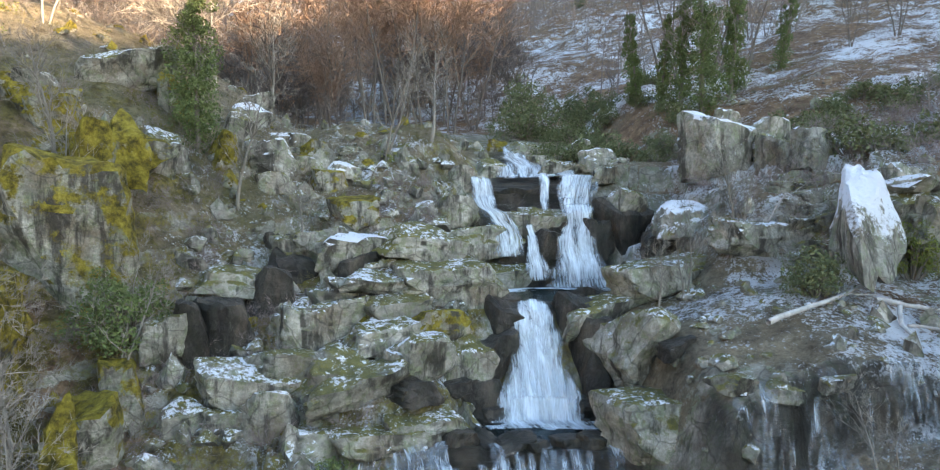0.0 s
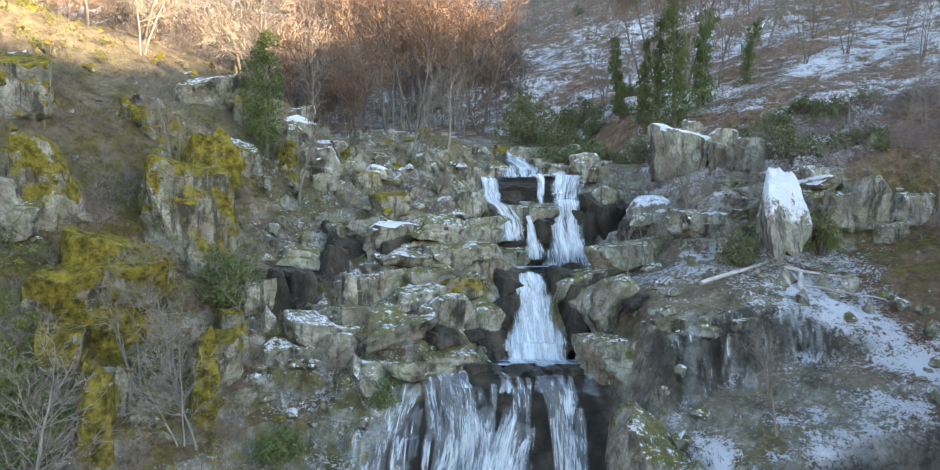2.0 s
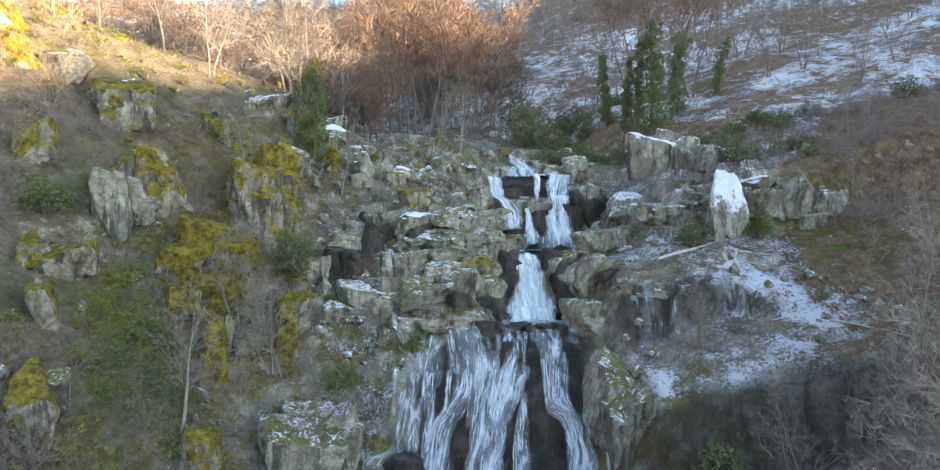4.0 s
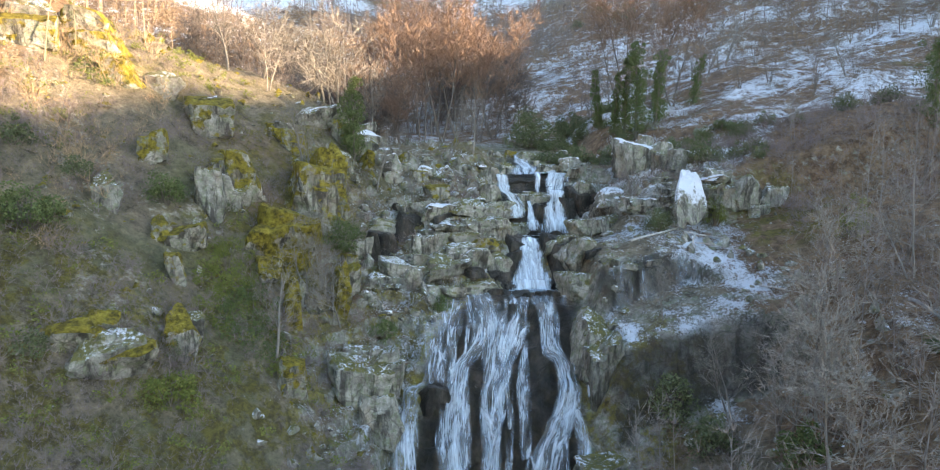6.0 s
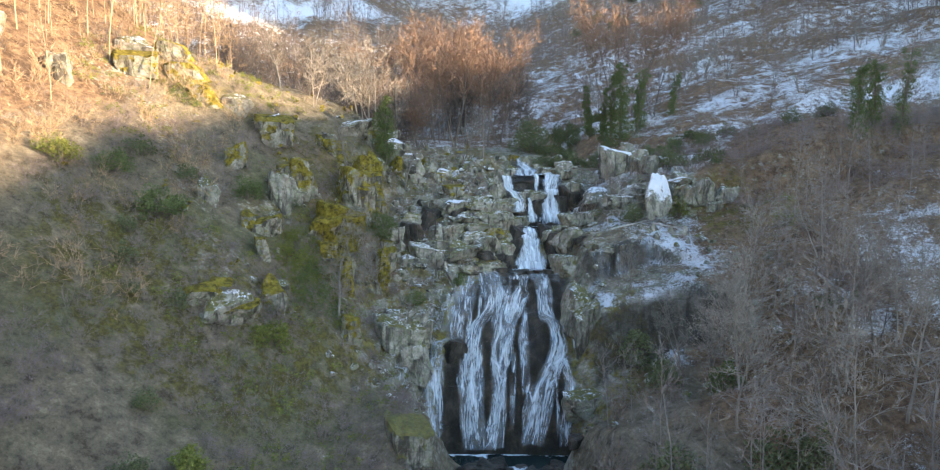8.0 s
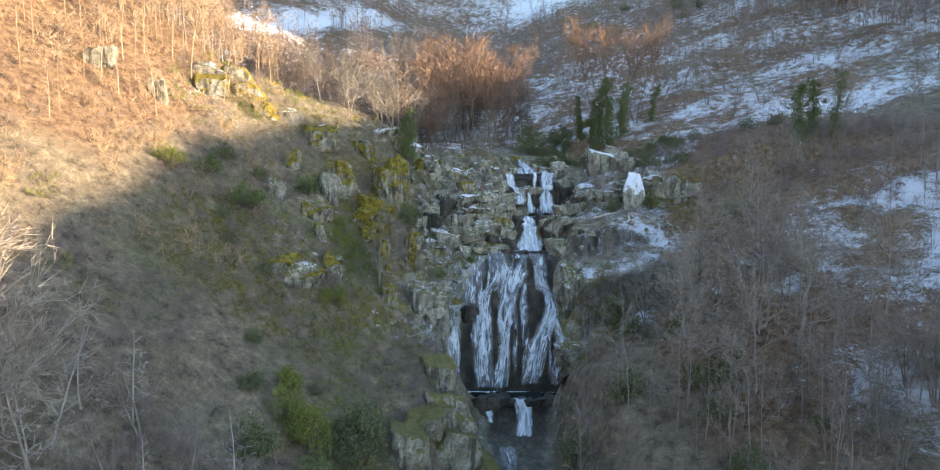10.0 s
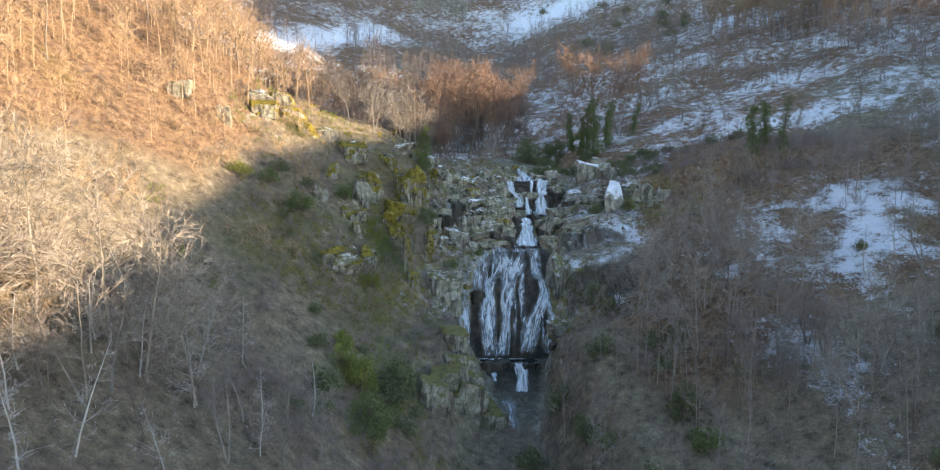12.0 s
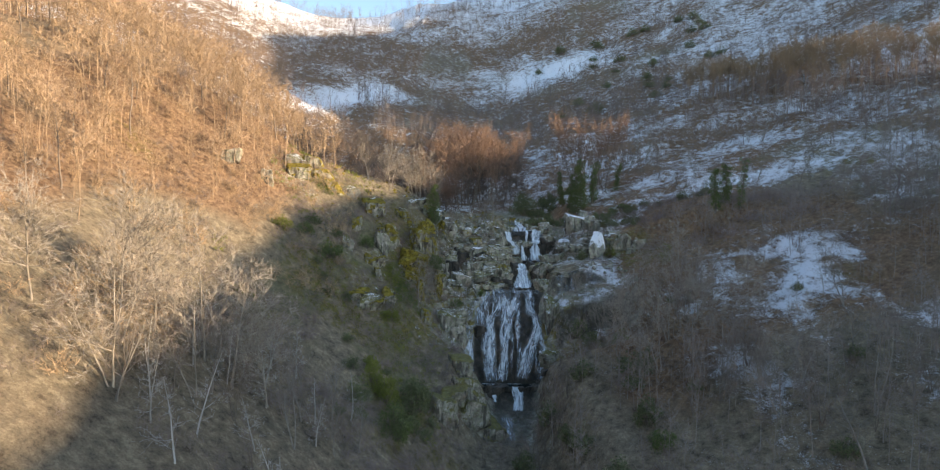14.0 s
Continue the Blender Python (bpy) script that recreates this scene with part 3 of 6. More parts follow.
def bare_tree(seed, tall, stems, boughs, twigs, twiglets, spread=0.9, thick=1.0, low=0.35, crown_shape=(0.42, 0.27), tip=0.016):
    """Segments of trunk and crown of a leafless tree."""
    rng = np.random.default_rng(seed)
    trunk, crown = [], []
    for s in range(stems):
        lean = unit(np.array([rng.normal(0, 0.10 + 0.10 * (stems > 1)), rng.normal(0, 0.10 + 0.10 * (stems > 1)), 1.0]))
        h = tall * rng.uniform(0.8, 1.0)
        r0 = 0.017 * tall * thick * (1 if stems == 1 else 0.75)
        start = np.array([rng.normal(0, 0.12), rng.normal(0, 0.12), -0.4])
        line = limb(rng, trunk, start, lean, h, r0, 9, 0.07, 0.05, 0.18)
        for b in range(boughs // stems):
            f = low + (1 - low) * (b + rng.uniform(0, 1)) / max(1, boughs // stems)
            k = min(8, int(f * 9))
            q, d, r = line[k]
            bd = sideways(rng, d, spread * rng.uniform(0.6, 1.15))
            blen = h * (crown_shape[0] - crown_shape[1] * f) * rng.uniform(0.7, 1.3)
            br = min(r * 0.7, 0.011 * blen * 1.6 * thick)
            arm = limb(rng, crown, q, bd, blen, br, 4, 0.16 if spread < 1.2 else 0.20, 0.10 if spread < 1.2 else 0.05, 0.3)
            for w in range(twigs):
                aq, ad, ar = arm[rng.integers(0, 4)]
                td = sideways(rng, ad, rng.uniform(0.4, 1.0))
                tl = blen * rng.uniform(0.25, 0.55)
                tw = limb(rng, crown, aq, td, tl, max(0.018, ar * 0.55) * thick ** 0.3, 2, 0.2, 0.10, 0.5)
                for e in range(twiglets):
                    eq, ed, er = tw[rng.integers(0, 2)]
                    limb(rng, crown, eq, sideways(rng, ed, rng.uniform(0.3, 0.9)), tl * rng.uniform(0.3, 0.8), tip, 1, 0.1, 0.1, 0.5)
    return np.array(trunk), np.array(crown)


def tree_thing(name, spec, bark, twig, label, group):
    trunk, crown = bare_tree(*spec)
    root = tagged(new(name), label, "tree", group)
    put_part("trunk", mesh_from("trunk", *tubes(trunk, 6), bark), root)
    limbs = put_part("limb_frame", mesh_from("limb_frame", *tubes(crown[crown[:, 6] > 0.03], 3), bark), root, "", "stuff")
    tip = spec[10] if len(spec) > 10 else 0.016
    small, fine = crown[(crown[:, 6] <= 0.03) & (crown[:, 6] != tip)], crown[crown[:, 6] == tip]
    (va, fa), (vb, fb) = blades(small, spec[0]), strips(fine, spec[0] + 1)
    put_part("crown", mesh_from("crown", np.concatenate([va, vb]), np.concatenate([fa, fb + len(va)]), twig, False), limbs, "", "stuff")
    return root


def place(x, y, turn=0.0, size=1.0, sink=0.0):
    return Matrix.LocRotScale((x, y, hat(x, y) - sink), Euler((0, 0, turn)), (size, size, size))


def copy_scaled(ob, m):
    c = copy_thing(ob, m)
    c.matrix_basis = m
    return c


# ---- granite boulders ----
def rock_mesh(seed, mat, boxy, level=4):
    """A block cut by flat joints, with rounded arrises and an uneven skin; about one metre each way."""
    rng = np.random.default_rng(seed)
    bm = bmesh.new()
    bmesh.ops.create_icosphere(bm, subdivisions=level, radius=1.0)
    u = np.array([v.co for v in bm.verts])
    faces = np.array([[v.index for v in f.verts] for f in bm.faces])
    bm.free()
    axes = np.array([[1, 0, 0], [-1, 0, 0], [0, 1, 0], [0, -1, 0], [0, 0, 1], [0, 0, -1.0]])
    planes = axes + rng.normal(0, 0.22, axes.shape)
    extra = rng.normal(0, 1, (int(6.5 - 3 * boxy), 3))
    n = np.concatenate([planes, extra])
    n /= np.linalg.norm(n, axis=1)[:, None]
    dist = np.concatenate([rng.uniform(0.42, 0.52, 6), rng.uniform(0.46, 0.64, len(extra))])
    off = rng.uniform(0, 40, 3)
    w = u + 0.10 * np.array([noise.noise_vector(Vector(q * 2.5 + off)) for q in u])
    c = np.maximum(w @ n.T, 0.02) / dist
    p = 34 + 40 * boxy
    r = (c ** p).sum(1) ** (-1 / p)
    bumps = np.array([0.07 * noise.fractal(Vector(q * 2.0 + off), 0.9, 2.1, 5) - 0.09 * max(0, 0.25 - abs(noise.noise(Vector(q * 1.7 + off * 1.3)))) + 0.03 * noise.noise(Vector(q * 9 + off)) for q in u])
    me = mesh_from("boulder", u * (r * (1 + bumps))[:, None], faces, mat, True)
    me.set_sharp_from_angle(angle=radians(24))
    return me


ROCKS = {
    "grey": (rock_material("grey_granite", 0.30, 0.12, 0.0), "weathered grey granite boulder with lichen on the slope"),
    "moss": (rock_material("mossy_granite", 1.12, 0.0, 0.0), "granite boulder thickly covered in yellow-green moss"),
    "gold": (rock_material("golden_moss", 1.65, 0.0, 0.0), "rounded outcrop wholly wrapped in golden moss"),
    "snow": (rock_material("snowy_granite", 0.30, 1.2, 0.0, 0.2), "grey granite boulder with snow lying on its top"),
    "frost": (rock_material("frosted_granite", 0.24, 0.5, 0.0), "pale granite block with a thin dusting of snow"),
    "pale": (rock_material("pale_snowy_slab", 0.0, 0.9, 0.0, -0.12), "tall pale granite slab with snow plastered on its face"),
    "tan": (rock_material("tan_granite", 0.18, 0.12, 0.0), "square tan granite block in a low outcrop"),
    "olive": (rock_material("olive_granite", 0.74, 0.0, 0.10), "smooth olive-grey granite slab in the gorge"),
    "wet": (rock_material("wet_and_dark_granite", 0.0, 0.0, 0.9), "near-black granite: wet rock by the falls, dark blocks in bank recesses"),
    "brown": (rock_material("brown_granite", 0.36, 0.12, 0.30), "brown mossy stone slab with wet brown stains"),
}
SHAPES = {}
for kind, (mat, label) in ROCKS.items():
    SHAPES[kind] = [rock_mesh(31 * k + 7, mat, 0.35 + 0.6 * (k % 2)) for k in range(6)]
rock_count = [0]


def boulder(kind, x, y, z, sx, sy, sz, turn=None, tip=0.0, shape=None):
    k = rock_count[0]
    rock_count[0] += 1
    ob = new("boulder", SHAPES[kind][k % 6 if shape is None else shape])
    if turn is None:
        turn = (k * 2.399) % 1.2 - 0.6 + 3.1416 * (k % 2)
    tip = tip or 0.18 * math.sin(k * 1.7)
    ob.matrix_basis = Matrix.LocRotScale((x, y, z), Euler((tip, 0.14 * math.cos(k * 2.3), turn)), (sx, sy, sz))
    return tagged(ob, ROCKS[kind][1], "rock", kind + " granite rocks")


# ---- falling water ----
def smooth_line(points, count):
    p = np.array(points, float)
    s = np.linspace(0, len(p) - 1, count)
    k = np.clip(np.floor(s).astype(int), 0, len(p) - 2)
    u = (s - k)[:, None]
    a, b = p[k], p[k + 1]
    before, after = p[np.maximum(k - 1, 0)], p[np.minimum(k + 2, len(p) - 1)]
    return 0.5 * (2 * a + (b - before) * u + (2 * before - 5 * a + 4 * b - after) * u ** 2 + (3 * a - before - 3 * b + after) * u ** 3)


def strand(parent, points, body, name="water_strand", lift=0.16, spread=1.15, head=14.0):
    """One ribbon of falling water that follows the rock; points are x, y and width."""
    line = smooth_line(points, 44)
    w = np.maximum(line[:, 2], 0.05) * spread * (1 + 0.22 * fbm(np.linspace(0, 9, 44), points[0][0] + 0 * line[:, 0], 1.5, 2, 81))
    cols = 9
    s = np.linspace(-0.5, 0.5, cols)
    x = line[:, 0:1] + s[None] * w[:, None]
    y = np.repeat(line[:, 1:2], cols, 1)
    z = np.maximum.reduce([height(x, y), height(x, y - 0.3) , height(x, y + 0.2) - 0.1])
    z = z + lift + 0.18 * (0.25 - s[None] ** 2) * np.minimum(w, 1.5)[:, None]
    y = y - lift
    i = np.arange(44 * cols).reshape(44, cols)
    quads = np.stack([i[:-1, :-1], i[:-1, 1:], i[1:, 1:], i[1:, :-1]], -1).reshape(-1, 4)
    me = mesh_from(name, np.stack([x, y, z], -1), quads, WATER)
    run = np.concatenate([[0], np.cumsum(np.hypot(np.diff(line[:, 1]), np.diff(z[:, cols // 2])))])
    uv = me.uv_layers.new(name="UVMap")
    co = np.stack([(s[None] * w[:, None]) + points[0][0] * 3.7, np.repeat(run[:, None], cols, 1)], -1).reshape(-1, 2)
    uv.data.foreach_set("uv", co[quads.ravel()].astype(np.float32).ravel())
    edge = 1 - (2 * np.abs(s[None])) ** 3.5
    fade = np.minimum(1, np.linspace(0, head, 44))[:, None] * np.minimum(1, np.linspace(9, 0.3, 44))[:, None]
    float_attr(me, "body", (body * edge * fade - 0.28 * (1 - edge) - 0.3 * (1 - fade)) + 0 * x)
    return put_part(name, me, parent)


def pool(name, y0, y1, z, foam, label, spread=0.25):
    rows, cols = 24, 22
    y = np.linspace(y0, y1, rows)[:, None] + np.zeros((1, cols))
    s = np.linspace(-1, 1, cols)[None]
    x = stream_x(y) + s * (floor_half(y) + spread)
    i = np.arange(rows * cols).reshape(rows, cols)
    quads = np.stack([i[:-1, :-1], i[:-1, 1:], i[1:, 1:], i[1:, :-1]], -1).reshape(-1, 4)
    me = mesh_from(name, np.stack([x, y, z + 0.03 * fbm(x, y, 0.8, 2, 5)], -1), quads, POOL)
    float_attr(me, "body", foam * sstep(0.5, 1.0, (y - y0) / (y1 - y0) + 0.25 * fbm(x, y, 1.2, 2, 6)) * (1 - 0.5 * s ** 2) - 0.12)
    return tagged(new(name, me), label, "water", "", "structure")

# ---- streams, pools and falls ----
pool("pool_plunge", 7.5, 11.4, -1.92, 0.72, "dark pool at the foot of the main fall", 1.5)
pool("pool_middle", 25.2, 29.0, 12.38, 0.8, "foaming turquoise pool between two falls", 1.8)
pool("pool_upper", 32.8, 39.4, 16.88, 0.55, "still dark pool below the upper cascades", 1.5)

main_fall = tagged(new("main_waterfall"), "wide veil of white water running down dark granite", "waterfall")
strand(main_fall, [(-4.1, 23.2, 2.8), (-4.5, 21.5, 2.7), (-4.8, 19.3, 2.5), (-5.0, 17.2, 2.2)], -0.16, head=5.0)
strand(main_fall, [(-6.3, 17.3, 1.6), (-7.2, 16.6, 1.6), (-7.2, 14.5, 1.6), (-7.0, 12.5, 1.5), (-6.9, 10.8, 1.4)], -0.06, head=5.0)
strand(main_fall, [(-2.4, 24.6, 1.9), (-1.7, 21.8, 1.8), (-1.9, 19.9, 1.1), (-3.0, 18.6, 1.5), (-3.5, 16.6, 1.7), (-3.6, 14.5, 2.0), (-3.4, 12.6, 2.2), (-3.2, 10.6, 2.2)], -0.06, head=5.0)
strand(main_fall, [(-0.6, 23.2, 0.8), (-0.3, 21.2, 1.3), (-0.7, 18.5, 1.6), (-1.1, 16.0, 1.3), (-0.9, 14.0, 1.2), (-1.2, 10.8, 1.5)], -0.08, head=5.0)
strand(main_fall, [(1.6, 24.3, 1.4), (1.5, 21.8, 1.4), (0.7, 19.7, 1.3), (-0.1, 17.2, 1.2), (-0.5, 15.2, 1.0), (-1.0, 13.2, 1.1), (-2.0, 10.7, 1.4)], -0.06, head=5.0)
strand(main_fall, [(2.2, 21.8, 0.42), (1.8, 19.4, 0.45), (1.6, 17.1, 1.05), (1.6, 15.0, 0.75), (1.5, 13.2, 0.7)], -0.18, head=5.0)
strand(main_fall, [(3.9, 24.4, 1.7), (3.8, 21.6, 1.5), (3.9, 19.5, 1.3), (4.8, 18.4, 1.5), (5.0, 16.7, 1.7), (3.9, 14.7, 1.8), (2.9, 13.2, 2.2), (1.9, 10.7, 2.6)], -0.02, head=5.0)
strand(main_fall, [(5.2, 16.6, 0.6), (5.5, 15.3, 0.7), (5.7, 13.8, 0.9), (5.0, 10.8, 1.3)], -0.10, head=5.0)

# thin threads between the main strands
water = np.random.default_rng(77)
for k in range(4):
    x0 = -4.6 + 9.6 * (k + water.uniform(0, 1)) / 4
    x1 = x0 * 1.05 + water.normal(0, 0.35)
    y0, y1 = water.uniform(21, 24), water.uniform(10.8, 15)
    mid = [(x0 + (x1 - x0) * f + water.normal(0, 0.15), y0 + (y1 - y0) * f, water.uniform(0.25, 0.6)) for f in (0, 0.25, 0.5, 0.75, 1.0)]
    strand(main_fall, mid, water.uniform(-0.34, -0.12), head=6.0)

# veins that creep over the wet lip
for k in range(5):
    x0 = -3.4 + 8.6 * k / 4 + water.normal(0, 0.3)
    strand(main_fall, [(2.6 + 0.5 * (x0 - 2.6), 27.0, 0.5), (x0 + water.normal(0, 0.3), 25.6, 0.4), (x0 + water.normal(0, 0.2), 24.2, 0.6), (x0, 23.0, 0.9)], water.uniform(-0.30, -0.14), lift=0.1, head=4.0)

second_fall = tagged(new("second_waterfall"), "white fan of water falling between dark rock walls", "waterfall")
strand(second_fall, [(3.1, 32.3, 1.5), (3.1, 31.2, 1.8), (3.1, 30.0, 2.4), (3.1, 29.0, 2.9), (3.1, 27.9, 3.3)], 0.24)
strand(second_fall, [(2.9, 32.3, 1.2), (2.9, 31.0, 1.5), (3.0, 29.8, 2.2), (3.1, 28.0, 3.0)], 0.05, lift=0.3)

strand(second_fall, [(3.1, 28.6, 3.0), (3.1, 27.9, 4.0), (3.3, 27.3, 4.4), (3.4, 26.9, 4.0)], 0.10, "foam", lift=0.5)

upper_fall = tagged(new("upper_cascade"), "several white chutes stepping down between granite boulders", "waterfall")
strand(upper_fall, [(7.2, 43.6, 2.4), (6.9, 42.5, 2.4), (6.5, 41.5, 1.9), (6.5, 40.5, 1.6)], 0.05, lift=0.5)
strand(upper_fall, [(6.3, 43.3, 0.6), (6.1, 42.5, 0.7), (5.9, 41.6, 0.8)], 0.19, lift=0.55)
strand(upper_fall, [(6.6, 41.2, 1.9), (6.5, 40.2, 1.4), (6.3, 39.5, 1.9), (6.5, 38.4, 2.7)], 0.13, lift=0.55)
strand(upper_fall, [(0.6, 43.0, 1.1), (0.8, 42.0, 1.1), (1.1, 40.7, 1.3), (2.0, 40.0, 1.5), (2.3, 38.9, 1.7)], 0.09, lift=0.55)
strand(upper_fall, [(3.5, 40.2, 0.4), (3.7, 39.7, 0.5), (3.8, 39.0, 0.95), (4.0, 38.4, 1.1)], 0.09, lift=0.55)
strand(upper_fall, [(4.7, 43.9, 0.6), (4.7, 42.6, 0.6), (4.6, 41.6, 0.5), (4.5, 40.6, 0.45)], 0.10, lift=0.6)
strand(upper_fall, [(2.9, 52.0, 0.7), (3.2, 49.2, 1.6), (3.7, 47.0, 2.6), (3.8, 44.0, 3.6)], 0.11, lift=0.3)
strand(upper_fall, [(6.7, 47.7, 1.3), (6.0, 45.8, 1.7), (6.5, 44.4, 2.0)], 0.09, lift=0.3)

strand(upper_fall, [(6.4, 38.7, 2.6), (6.5, 38.3, 3.4), (6.5, 37.8, 3.2)], -0.03, "foam", lift=0.5)

side_fall = tagged(new("side_trickle"), "thin white trickle down a mossy rock edge", "waterfall")
strand(side_fall, [(8.7, 19.6, 0.4), (8.1, 19.0, 0.6), (7.1, 18.8, 0.5), (6.7, 18.0, 0.4), (6.5, 16.4, 0.4)], 0.2, lift=0.3)
lower_fall = tagged(new("lower_waterfall"), "small white fall in the shaded gorge", "waterfall")
strand(lower_fall, [(0.4, 8.4, 1.5), (1.0, 6.3, 1.9), (0.9, 4.0, 1.6)], 0.16)
strand(lower_fall, [(-3.0, 7.9, 0.7), (-2.6, 5.2, 0.7)], 0.14)
strand(lower_fall, [(-0.9, 2.9, 1.5), (-0.7, 0.1, 1.2), (-0.4, -3.0, 1.0)], -0.16)

# frozen seep on the shaded cliff
seep = tagged(new("frozen_seep"), "grey-white icicles and frozen streaks on a dark cliff", "ice")
for k in range(9):
    x0 = 8.6 + 7.6 * (k + water.uniform(0, 1)) / 9
    y0 = 22.5 + 0.05 * (x0 - 12) + water.normal(0, 0.15)
    strand(seep, [(x0, y0, 0.3), (x0 + 0.05, y0 - 0.7, water.uniform(0.6, 1.4)), (x0, y0 - 1.5, water.uniform(0.4, 1.0))], water.uniform(-0.50, -0.34), "icicle_streak", 0.14)

# wet stones along the lips of the pools
for k in range(11):
    x = -2.6 + 10.6 * k / 10 + water.normal(0, 0.25)
    y = 24.9 + 0.5 * water.uniform() + 0.03 * (x - 2.6) ** 2
    w = water.uniform(0.9, 1.7)
    boulder("wet", x, y, hat(x, y) + 0.02, w, w * 0.9, w * 0.6)
for x, y, w in ((0.9, 32.6, 1.3), (1.9, 32.3, 1.0), (4.6, 32.4, 1.0), (5.6, 32.9, 1.4), (6.6, 33.4, 1.2), (5.2, 28.6, 1.2), (0.9, 28.4, 1.3), (-0.6, 27.6, 1.1), (6.2, 27.4, 1.2)):
    boulder("wet", x, y, hat(x, y) + 0.1, w, w * 0.9, w * 0.7)
for k in range(9):
    x = -3.6 + 9 * k / 8 + water.normal(0, 0.2)
    w = water.uniform(0.8, 1.6)
    boulder("wet", x, 7.1 + water.uniform(-0.4, 0.4), hat(x, 7.1), w, w * 0.9, w * 0.7)

# ---- boulders where they lie ----
boulder("moss", -16.34, 26.68, 21.50, 4.77, 4.34, 4.82)
boulder("frost", -15.64, 33.28, 23.85, 1.48, 1.78, 2.94)
boulder("grey", -14.94, 34.10, 24.12, 0.99, 1.19, 1.44)
boulder("gold", -16.32, 29.01, 24.07, 1.79, 2.03, 2.26)
boulder("gold", -15.16, 29.43, 24.05, 1.42, 1.71, 2.89)
boulder("frost", -18.32, 36.51, 29.03, 4.15, 2.49, 2.48)
boulder("moss", -16.57, 37.08, 27.83, 1.72, 2.01, 2.23)
boulder("moss", -20.45, 31.83, 26.60, 2.92, 1.75, 1.76)
boulder("moss", -21.58, 31.54, 27.31, 1.68, 1.20, 1.33)
boulder("gold", -13.33, 36.03, 24.29, 1.26, 1.51, 2.61)
boulder("snow", -14.78, 44.49, 27.57, 2.60, 1.56, 1.53)
boulder("snow", -15.41, 48.97, 29.14, 2.00, 1.20, 1.29)
boulder("snow", -11.56, 37.98, 24.38, 2.50, 1.85, 2.06)
boulder("snow", -12.38, 44.64, 25.85, 1.83, 1.10, 1.17)
boulder("snow", -11.43, 44.86, 26.00, 1.66, 1.00, 1.09)
boulder("moss", -10.16, 43.76, 25.08, 1.79, 1.27, 1.41)
boulder("snow", -7.62, 39.60, 23.75, 1.70, 1.02, 1.04)
boulder("moss", -10.57, 38.74, 24.04, 2.04, 1.22, 1.25)
boulder("moss", -8.33, 38.86, 23.04, 2.04, 1.41, 1.57)
boulder("moss", -6.05, 34.77, 21.17, 2.16, 1.70, 1.89)
boulder("grey", -10.96, 37.09, 22.95, 1.95, 1.17, 1.27)
boulder("snow", -9.73, 39.49, 24.01, 1.39, 0.86, 0.96)
boulder("grey", -13.83, 39.81, 26.43, 1.55, 1.44, 1.61)
boulder("snow", -5.36, 33.04, 19.34, 3.57, 2.14, 2.12)
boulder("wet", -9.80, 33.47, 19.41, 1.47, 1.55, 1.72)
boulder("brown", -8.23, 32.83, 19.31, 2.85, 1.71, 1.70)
# wet kind reused for the near-black blocks in the left bank's recesses
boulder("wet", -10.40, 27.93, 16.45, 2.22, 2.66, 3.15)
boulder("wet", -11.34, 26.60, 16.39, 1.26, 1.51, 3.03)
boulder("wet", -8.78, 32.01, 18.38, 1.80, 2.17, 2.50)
boulder("frost", -5.89, 29.16, 16.84, 2.76, 1.66, 1.46)
boulder("frost", -7.23, 28.03, 16.49, 2.12, 1.77, 1.97)
boulder("frost", -8.77, 25.31, 14.64, 3.40, 2.04, 1.65)
boulder("frost", -8.99, 24.43, 13.65, 2.12, 1.27, 1.15)
boulder("frost", -7.54, 24.55, 13.91, 1.99, 1.45, 1.61)
boulder("frost", -10.61, 24.02, 13.88, 1.76, 1.06, 1.13)
boulder("moss", -12.67, 21.57, 14.16, 1.97, 2.37, 2.77)
boulder("moss", -12.88, 23.88, 14.93, 1.38, 1.66, 2.63)
boulder("grey", -3.64, 24.51, 12.79, 3.62, 2.17, 1.14)
boulder("frost", -5.38, 24.27, 12.83, 2.75, 1.65, 1.25)
boulder("brown", -7.22, 26.31, 15.33, 2.98, 1.79, 1.31)
boulder("brown", -5.31, 26.27, 14.98, 3.19, 1.91, 1.35)
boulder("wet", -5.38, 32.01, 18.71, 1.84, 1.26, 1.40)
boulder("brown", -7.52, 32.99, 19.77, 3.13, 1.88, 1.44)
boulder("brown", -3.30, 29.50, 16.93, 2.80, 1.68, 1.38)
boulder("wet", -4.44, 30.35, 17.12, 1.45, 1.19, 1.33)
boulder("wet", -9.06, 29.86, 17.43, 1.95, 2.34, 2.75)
boulder("grey", -10.59, 30.00, 18.22, 3.64, 2.18, 1.40)
boulder("grey", -12.06, 26.02, 16.51, 1.41, 1.69, 2.03)
boulder("grey", -1.40, 32.04, 18.18, 5.32, 3.19, 1.83)
boulder("grey", 1.47, 38.97, 17.22, 4.63, 2.78, 1.88)
boulder("grey", 0.04, 39.85, 19.41, 6.62, 3.97, 1.97)
boulder("grey", -0.85, 39.41, 21.20, 2.90, 1.74, 1.74)
boulder("grey", -2.48, 33.12, 19.86, 4.19, 2.52, 1.39)
boulder("frost", -3.74, 31.15, 18.12, 3.78, 2.27, 0.97)
boulder("frost", -5.40, 31.00, 17.85, 3.35, 2.01, 0.97)
boulder("brown", -6.11, 30.23, 17.37, 2.46, 1.48, 1.18)
boulder("frost", -6.81, 28.68, 16.55, 3.48, 2.09, 1.56)
boulder("frost", -1.96, 27.49, 15.41, 2.90, 1.78, 1.97)
boulder("grey", -0.37, 28.86, 14.88, 2.42, 1.75, 1.94)
